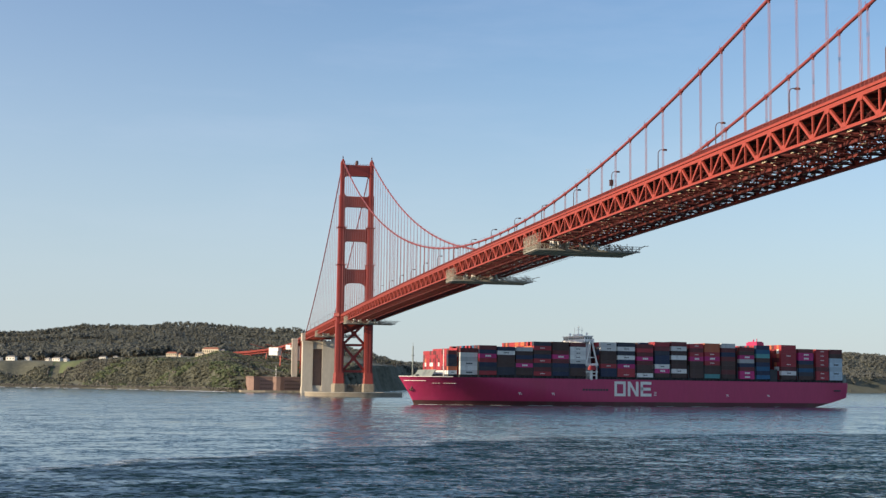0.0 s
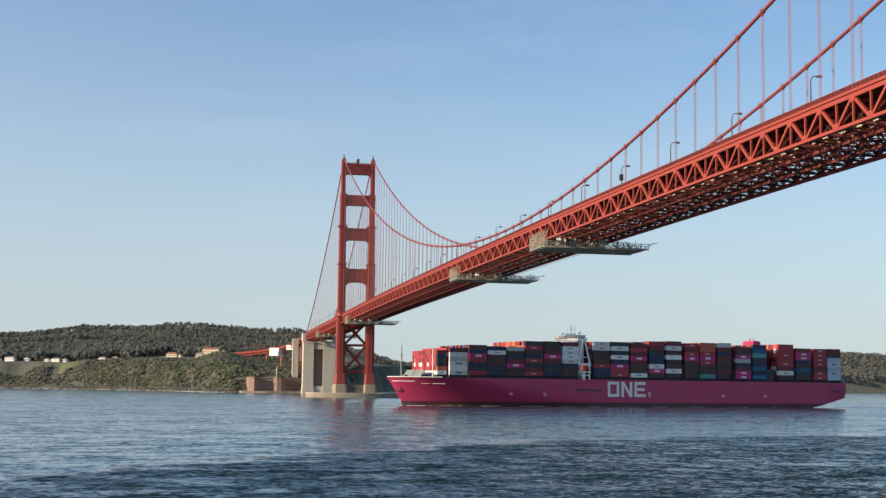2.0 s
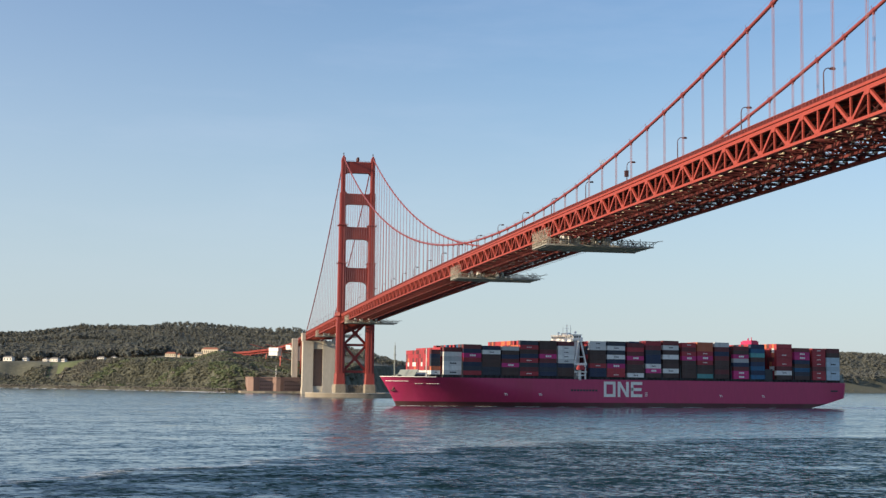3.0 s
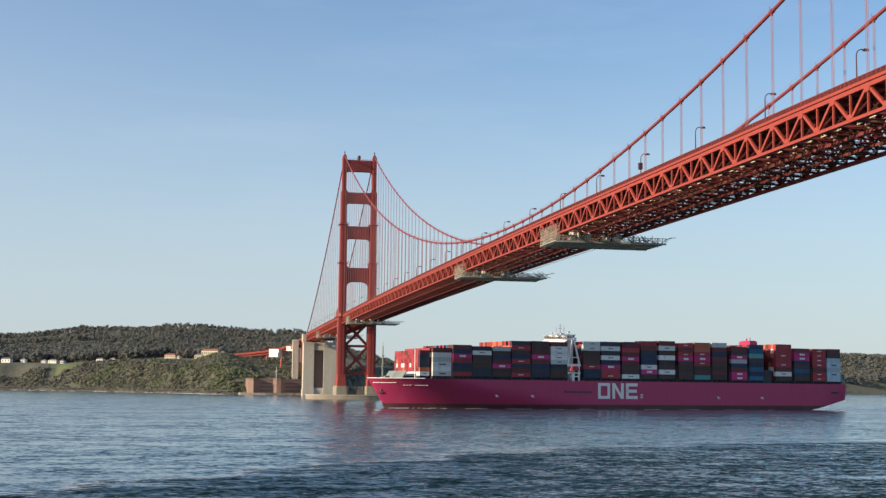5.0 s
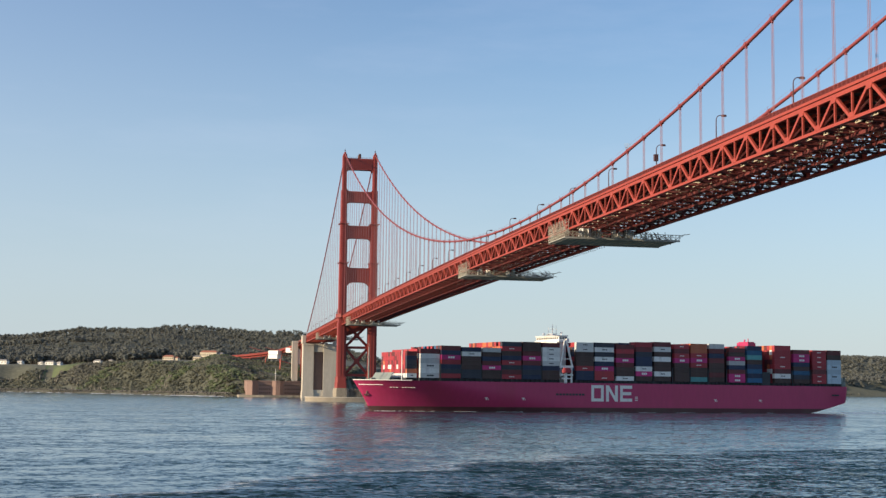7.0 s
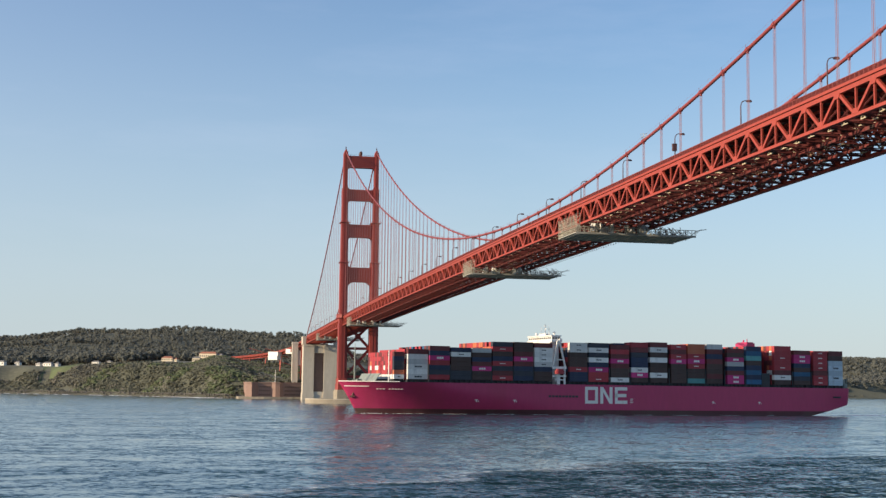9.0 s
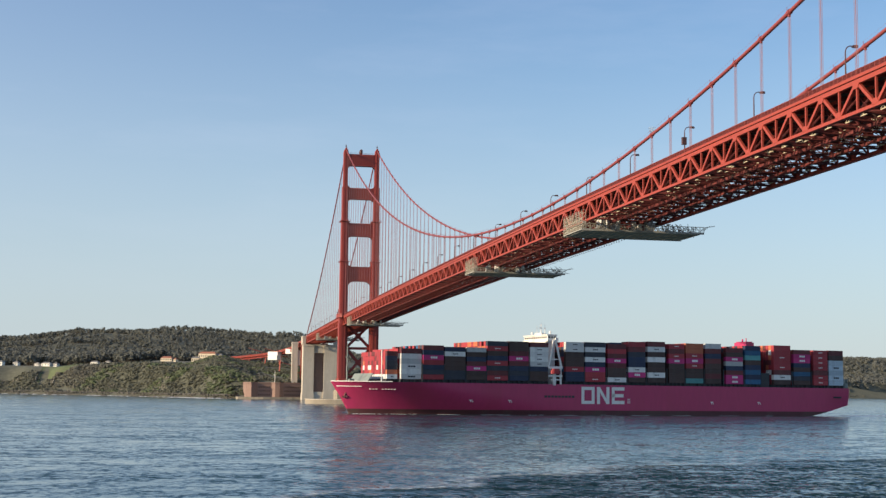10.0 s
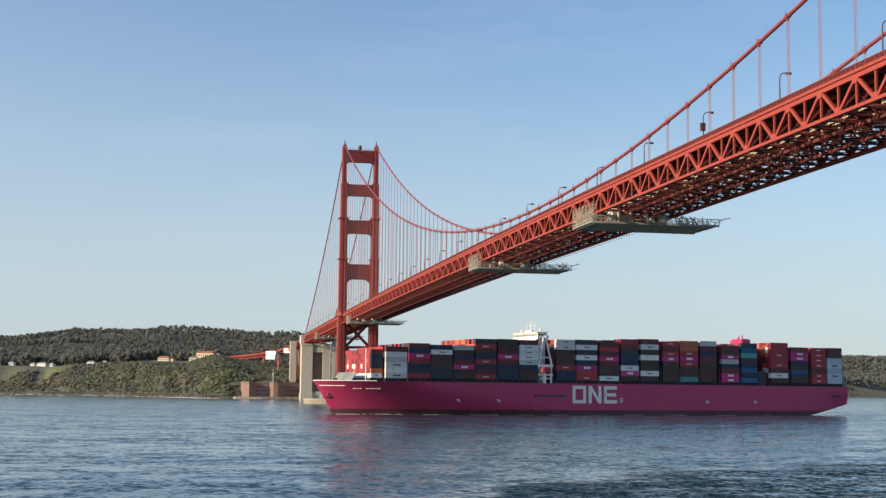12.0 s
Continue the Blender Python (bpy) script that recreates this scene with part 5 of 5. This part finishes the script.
    for n_bay, ((x0, x1, code), top) in enumerate(zip(BAYS, TOPS)):
        h = (top - base) / len(code)
        outer = min(BEAM / 2 - 1.3, half_breadth(x0, DECK) - 1.6)
        rows = max(3, int(outer // 2.5))
        for i, k in enumerate(code):
            container(x0, x1, outer, top - (i + 1) * h + 0.02, h - 0.04, k)
            mark = None
            if k == "W" and n_bay not in (1,) and rng.random() < 0.8:
                mark = (0.28, 0.20, DECKDARK)
            elif k == "P":
                mark = (0.36, 0.42, STEELWHITE)
            elif k == "R" and rng.random() < 0.7:
                mark = (0.30, 0.16, STEELWHITE)
            elif n_bay in (1, 21) and i in (3, 5):
                mark = (0.4, 0.30, DECKDARK)
            if mark:                              # lettering too small to read: plain bars
                l = (x0 - x1) * mark[0]
                c = x1 + (x0 - x1) * (0.5 if k != "R" else 0.52)
                zc = top - (i + 0.5) * h
                part("lettering_bar", joined([cuboid((c - l / 2 + l * j / 3.2, outer + 1.225, zc - h * mark[1] / 2), (c - l / 2 + l * j / 3.2 + l * 0.27, outer + 1.245, zc + h * mark[1] / 2)) for j in range(3)]), mark[2], s)
        for r in range(-rows, rows):
            y = outer * r / rows
            extra = rng.choice((-1, 0, 0, 0, 0)) if r > -rows else 0
            if n_bay in (4, 5, 9, 12, 14, 15, 18) and -rows + 2 < r < rows - 3:
                extra = 0
            if n_bay == 0:
                extra = 0
            for i in range(len(code)):
                shown = i < 2 or r == -rows or n_bay in (0, 1, 8, 18) or i == len(code) - 1
                if i < -extra or not shown:
                    continue
                k = rng.choice("MRRMMDDBKRGMRC" if n_bay not in (3, 4, 5, 14, 15) else "OORMRROM") if n_bay not in (0, 1, 18) else ("W" if i == len(code) - 1 and n_bay == 0 else rng.choice("RRMRRMRW" if i % 2 else "RRRORRMM"))
                z = top - (i + 1) * h
                inner[k].append(cuboid((x1, y - 1.2, z + 0.03), (x0, y + 1.2, z + h - 0.03)))
        # inner core so that no light leaks through the stack
        inner["D"].append(cuboid((x1 + 0.3, -outer + 0.9, base), (x0 - 0.3, outer - 1.4, top - h - 0.1)))
    cargo, slots = [], []
    for n_mat, (k, boxes) in enumerate(inner.items()):
        cargo += boxes
        slots += [n_mat] * (6 * len(boxes))
    block = part("inner_cargo", joined(cargo), BOX["M"], s, "stacked containers of many colours", kind="stuff")
    block.data.materials.clear()
    for k in inner:
        block.data.materials.append(BOX[k])
    block.data.polygons.foreach_set("material_index", slots)
    # hatch coamings and lashing bridges between the bays
    for x0, x1, _ in BAYS:
        o = min(BEAM / 2 - 1.5, half_breadth(x0, DECK) - 1.8)
        part("hatch_cover", joined([cuboid((x1 - 0.4, -o, DECK - 0.2), (x0 + 0.4, o, base - 0.05))] + [cuboid((x1 + (x0 - x1) * j / 4 - 0.25, o, DECK - 0.2), (x1 + (x0 - x1) * j / 4 + 0.25, o + 1.0, base - 0.1)) for j in range(5)]), DECKDARK, s)
    for (a0, a1, _), (b0, b1, _) in zip(BAYS[1:], BAYS[2:]):
        gap = (a1 + b0) / 2
        if a1 - b0 > 6:
            continue
        o = min(BEAM / 2 - 0.6, half_breadth(gap, DECK) - 0.6)
        part("lashing_bridge", joined([cuboid((gap - 0.25, y - 0.15, DECK - 0.2), (gap + 0.25, y + 0.15, 27.5)) for y in (o, o / 2, 0, -o / 2, -o)] + [cuboid((gap - 0.3, -o, z), (gap + 0.3, o, z + 0.25)) for z in (22.0, 24.8, 27.4)]), DECKDARK, s)
    # bridge house: tall narrow block across the ship, wings, mast
    br = part("bridge_house", joined([cuboid((204.6, -13.0, DECK - 0.2), (210.6, 13.0, 41.8)), cuboid((203.6, -15.4, 41.8), (210.6, 15.4, 42.9)), cuboid((204.2, -14.4, 42.9), (210.0, 14.4, 45.4)), cuboid((203.8, -14.8, 45.4), (210.6, 14.8, 45.9)),
                                      cuboid((203.6, 12.2, 42.9), (205.4, 15.4, 44.0)), cuboid((205.5, -4, 45.9), (208.5, 4, 47.2))]), STEELWHITE, s, "white bridge house")
    for i in range(12):
        part("wheelhouse_window", cuboid((210.0, -13.6 + i * 2.3, 43.7), (210.07, -12.1 + i * 2.3, 44.8)), GLASS, br)
    for i in range(3):
        part("side_window", cuboid((204.7 + i * 1.8, 14.4, 43.7), (205.9 + i * 1.8, 14.47, 44.8)), GLASS, br)
    part("radar_mast", joined([tube((206.5, 0, 47.2), (206.5, 0, 53.0), 0.35, 6, 0.15), cuboid((206.3, -2.2, 50.0), (206.7, 2.2, 50.3)), cuboid((206.3, -1.4, 51.8), (206.7, 1.4, 52.0))]), STEELWHITE, s)
    part("signal_mast", joined([tube((207, 5.5, 45.9), (207, 5.5, 52.0), 0.22, 6, 0.1), cuboid((206.9, 4.4, 49.6), (207.1, 6.6, 49.8))]), STEELWHITE, s)
    part("whip_aerial", tube((206, -6, 45.9), (206, -6, 51.5), 0.12, 5), STEELWHITE, s)
    for y in (10, -12):
        part("satellite_dome", joined([tube((206, y, 45.9), (206, y, 46.8), 0.3, 6), tube((206, y, 46.8), (206, y, 47.6), 0.8, 8, 0.8), tube((206, y, 47.6), (206, y, 48.2), 0.8, 8, 0.3)]), STEELWHITE, s)
    # port wing support: white A-frame with stairs and a red lifeboat
    fr = part("wing_support", joined([beam((205.6, 22.4, 27.5), (209.5, 22.4, 42.4), 0.8, 0.9), beam((213.6, 22.4, 27.5), (210.5, 22.4, 42.4), 0.8, 0.9), cuboid((205.0, 21.6, 26.2), (214.2, 23.0, 27.6)), cuboid((205.0, 21.4, 21.6), (214.0, 22.8, 22.5)),
                                      cuboid((205.4, 21.8, DECK), (206.4, 22.6, 26.2)), cuboid((209.2, 21.8, DECK - 0.6), (211.0, 22.9, 26.2)), beam((207, 22.3, 31.5), (212.4, 22.3, 31.5), 0.4, 0.5), cuboid((206.5, 21.9, DECK + 2.2), (212.5, 22.7, DECK + 2.9))]), STEELWHITE, s, "white steel wing support")
    lifeboat = part("lifeboat", joined([prism([(206.2 + 6.6 * u, 22.9 + 1.5 * w) for u, w in ((0, 0), (0.12, -0.8), (0.3, -1), (0.75, -1), (0.93, -0.7), (1, 0), (0.93, 0.7), (0.75, 1), (0.3, 1), (0.12, 0.8))], 23.3, 25.2),
                                        prism([(206.9 + 5.2 * u, 22.9 + 1.1 * w) for u, w in ((0, 0), (0.12, -0.8), (0.3, -1), (0.75, -1), (0.93, -0.7), (1, 0), (0.93, 0.7), (0.75, 1), (0.3, 1), (0.12, 0.8))], 25.2, 26.2)]), BOX["R"], s, "enclosed red lifeboat")
    # engine casing and funnel
    part("engine_casing", joined([cuboid((58, -12, DECK - 0.2), (65, 12, 40)), cuboid((58.4, 12, DECK), (64.6, 20.5, 26))]), DECKDARK, s)
    part("funnel", joined([cuboid((58.6, -6, 40), (64.6, 6, 45.2)), cuboid((59, -5, 45.2), (64, 5, 45.8)), tube((61.5, 2, 45.8), (61.5, 2, 48.0), 0.35, 6), tube((61.5, -2, 45.8), (61.0, -2, 47.4), 0.5, 6)]), MAGENTA, s, "magenta funnel")
    part("stern_block", joined([cuboid((-1.5, -20, DECK - 0.2), (3, 20, 23.0)), cuboid((-2.9, 18.0, DECK - 0.2), (-2.5, 20.2, 23.5)), cuboid((-2.9, -19, DECK + 1), (-2.7, 19, DECK + 1.2)), cuboid((-2.4, 18.2, DECK - 0.2), (0.4, 20.9, 20.4))]), STEELGREY, s)
    # white device on the side: plain shapes
    px, pz = 192.6, 6.5
    y = BEAM / 2 + 0.03

    def plate(x0, z0, x1, z1):
        return cuboid((px - x1, y - 0.02, pz + z0), (px - x0, y + 0.03, pz + z1))

    part("side_emblem", joined([plate(0, 0, 8.6, 1.8), plate(0, 7.9, 8.6, 9.7), plate(0, 1.8, 1.9, 7.9), plate(6.7, 1.8, 8.6, 7.9)]), STEELWHITE, s, "white square frame shape")
    part("side_emblem", joined([plate(10.2, 0, 12.2, 9.7), plate(16.5, 0, 18.5, 9.7), slab([(px - 12.2, pz + 9.7), (px - 12.2, pz + 6.6), (px - 16.5, pz), (px - 16.5, pz + 3.1)], y - 0.02, y + 0.03)]), STEELWHITE, s, "white upright bars joined by a slanted bar")
    part("side_emblem", joined([plate(20.1, 0, 28.6, 1.9), plate(20.1, 3.9, 28.0, 5.8), plate(20.1, 7.8, 28.6, 9.7), plate(20.1, 1.9, 22.0, 7.8)]), STEELWHITE, s, "white stacked bars")
    part("side_lettering_bar", joined([plate(-24 + k * 2.2, 3.4, -22.3 + k * 2.2, 4.6) for k in range(9)]), DECKDARK, s, "dark unreadable lettering")
    for x in (262.5, 238.5, 103.0, 68.5):
        part("tug_mark", joined([cuboid((x - 1.0, y - 0.02, 7.9), (x + 1.0, y + 0.03, 8.3)), cuboid((x - 0.25, y - 0.02, 6.9), (x + 0.25, y + 0.03, 7.9)), cuboid((x - 1.4, y - 0.02, 6.9), (x - 1.0, y + 0.03, 7.7))]), STEELWHITE, s, "small white tug mark")
    part("draft_marks", joined([plate(30.5 + 0.1 * k, 0.6 + 1.0 * k, 32.6, 1.0 + 1.0 * k) for k in range(3)]), STEELWHITE, s)
    part("stern_lettering_bar", joined([cuboid((4 + k * 1.6, half_breadth(8, 11.5) - 0.0, 11.2), (5.2 + k * 1.6, half_breadth(8, 11.5) + 0.5, 12.2)) for k in range(4)]), DECKDARK, s)
    for k in (0, 1, 2, 4, 5, 6, 7, 8):
        part("bow_lettering_bar", beam((318 - k * 1.5, half_breadth(318 - k * 1.5, 13.6) + 0.04, 13.6), (317 - k * 1.5, half_breadth(317 - k * 1.5, 13.6) + 0.04, 13.6), 0.1, 0.5), STEELWHITE, s)
    # broken white water along the side and at the counter
    rng = random.Random(8)
    streaks = []
    for x0, x1, w in ((327, 312, 1.8), (310, 290, 1.0), (279, 266, 0.6), (254, 238, 0.8), (226, 217, 0.4), (207, 196, 0.5), (182, 170, 0.4), (160, 148, 0.5), (132, 118, 0.5), (98, 84, 0.4), (64, 58, 0.4), (26, 6, 1.6), (14, -14, 3.0), (4, -40, 5.0)):
        n = max(4, int((x0 - x1) / 0.8))
        for i in range(n):
            x = x0 - (x0 - x1) * (i + rng.random()) / n
            yb = max(half_breadth(min(x, 330), 0.1), 6) + rng.uniform(0.1, w)
            if rng.random() < 0.3:
                continue
            r = rng.uniform(0.25, 0.9)
            streaks.append(([(x - r * 1.6, yb, 0.02), (x, yb - w * 0.5, 0.02), (x + r * 1.6, yb, 0.02), (x, yb + w * 0.6, 0.02), (x, yb, 0.10 * w + 0.06)], [(0, 1, 4), (1, 2, 4), (2, 3, 4), (3, 0, 4)]))
    part("bow_wave_foam", joined(streaks), FOAM, s, "white broken water along the waterline", kind="stuff")
    return s


def box_truck():
    t = thing("box_truck", "white box truck driving along the bridge road", "truck")
    part("cargo_box", joined([cuboid((-1.2, -4.6, 0.8), (1.2, 1.9, 3.75)), cuboid((-1.23, -4.65, 3.6), (1.23, 1.95, 3.8))]), TARP, t, "white cargo box")
    part("cab", ([(-1.15, 2.1, 0.6), (1.15, 2.1, 0.6), (1.15, 4.2, 0.6), (-1.15, 4.2, 0.6), (-1.15, 2.1, 2.85), (1.15, 2.1, 2.85), (1.1, 3.5, 2.75), (-1.1, 3.5, 2.75), (1.15, 4.2, 1.7), (-1.15, 4.2, 1.7)],
                 [(0, 3, 2, 1), (0, 1, 5, 4), (4, 5, 6, 7), (7, 6, 8, 9), (9, 8, 2, 3), (1, 2, 8, 6, 5), (0, 4, 7, 9, 3)]), TARP, t)
    part("windscreen", ([(-1.0, 3.62, 2.66), (1.0, 3.62, 2.66), (1.05, 4.18, 1.82), (-1.05, 4.18, 1.82), (-1.0, 3.58, 2.62), (1.0, 3.58, 2.62), (1.05, 4.12, 1.80), (-1.05, 4.12, 1.80)],
                        [(0, 1, 2, 3), (4, 7, 6, 5), (0, 4, 5, 1), (1, 5, 6, 2), (2, 6, 7, 3), (3, 7, 4, 0)]), GLASS, t)
    part("chassis", cuboid((-0.9, -4.5, 0.5), (0.9, 3.9, 0.9)), DECKDARK, t)
    for x in (-1.0, 1.0):
        for y in (-3.2, -2.1, 3.1):
            part("wheel", tube((x - 0.15, y, 0.5), (x + 0.15, y, 0.5), 0.5, 14), DECKDARK, t)
    return t


sea()
headland()
surf()
TRUCK = box_truck()
SHIP = ship()
tower()
cables()
cable_sensor()
platform(704.0, 22.0)
platform(534.0, 20.0)
platform(62.0, 20.0)
platform(-200.0, 20.0)
lamps()
approach()
fort()
houses()
woods()
deck()


def motions():
    way = Vector((math.cos(HEAD), math.sin(HEAD), 0)) * 4.66
    rows = []
    for t in (0.0, 3.0, 6.0, 9.0, 12.0):
        p = STERN + way * (t - 12)
        rows.append((t, pose(p.x, p.y, 0, 0, 0, math.degrees(HEAD))))
    walk(SHIP, rows)
    rows = []
    for i in range(13):
        y = 935.5 + 24.2 * i
        rows.append((float(i), pose(8.2, y, deck_z(y) + 0.93, 0.2, 0, 0)))
    walk(TRUCK, rows)


motions()
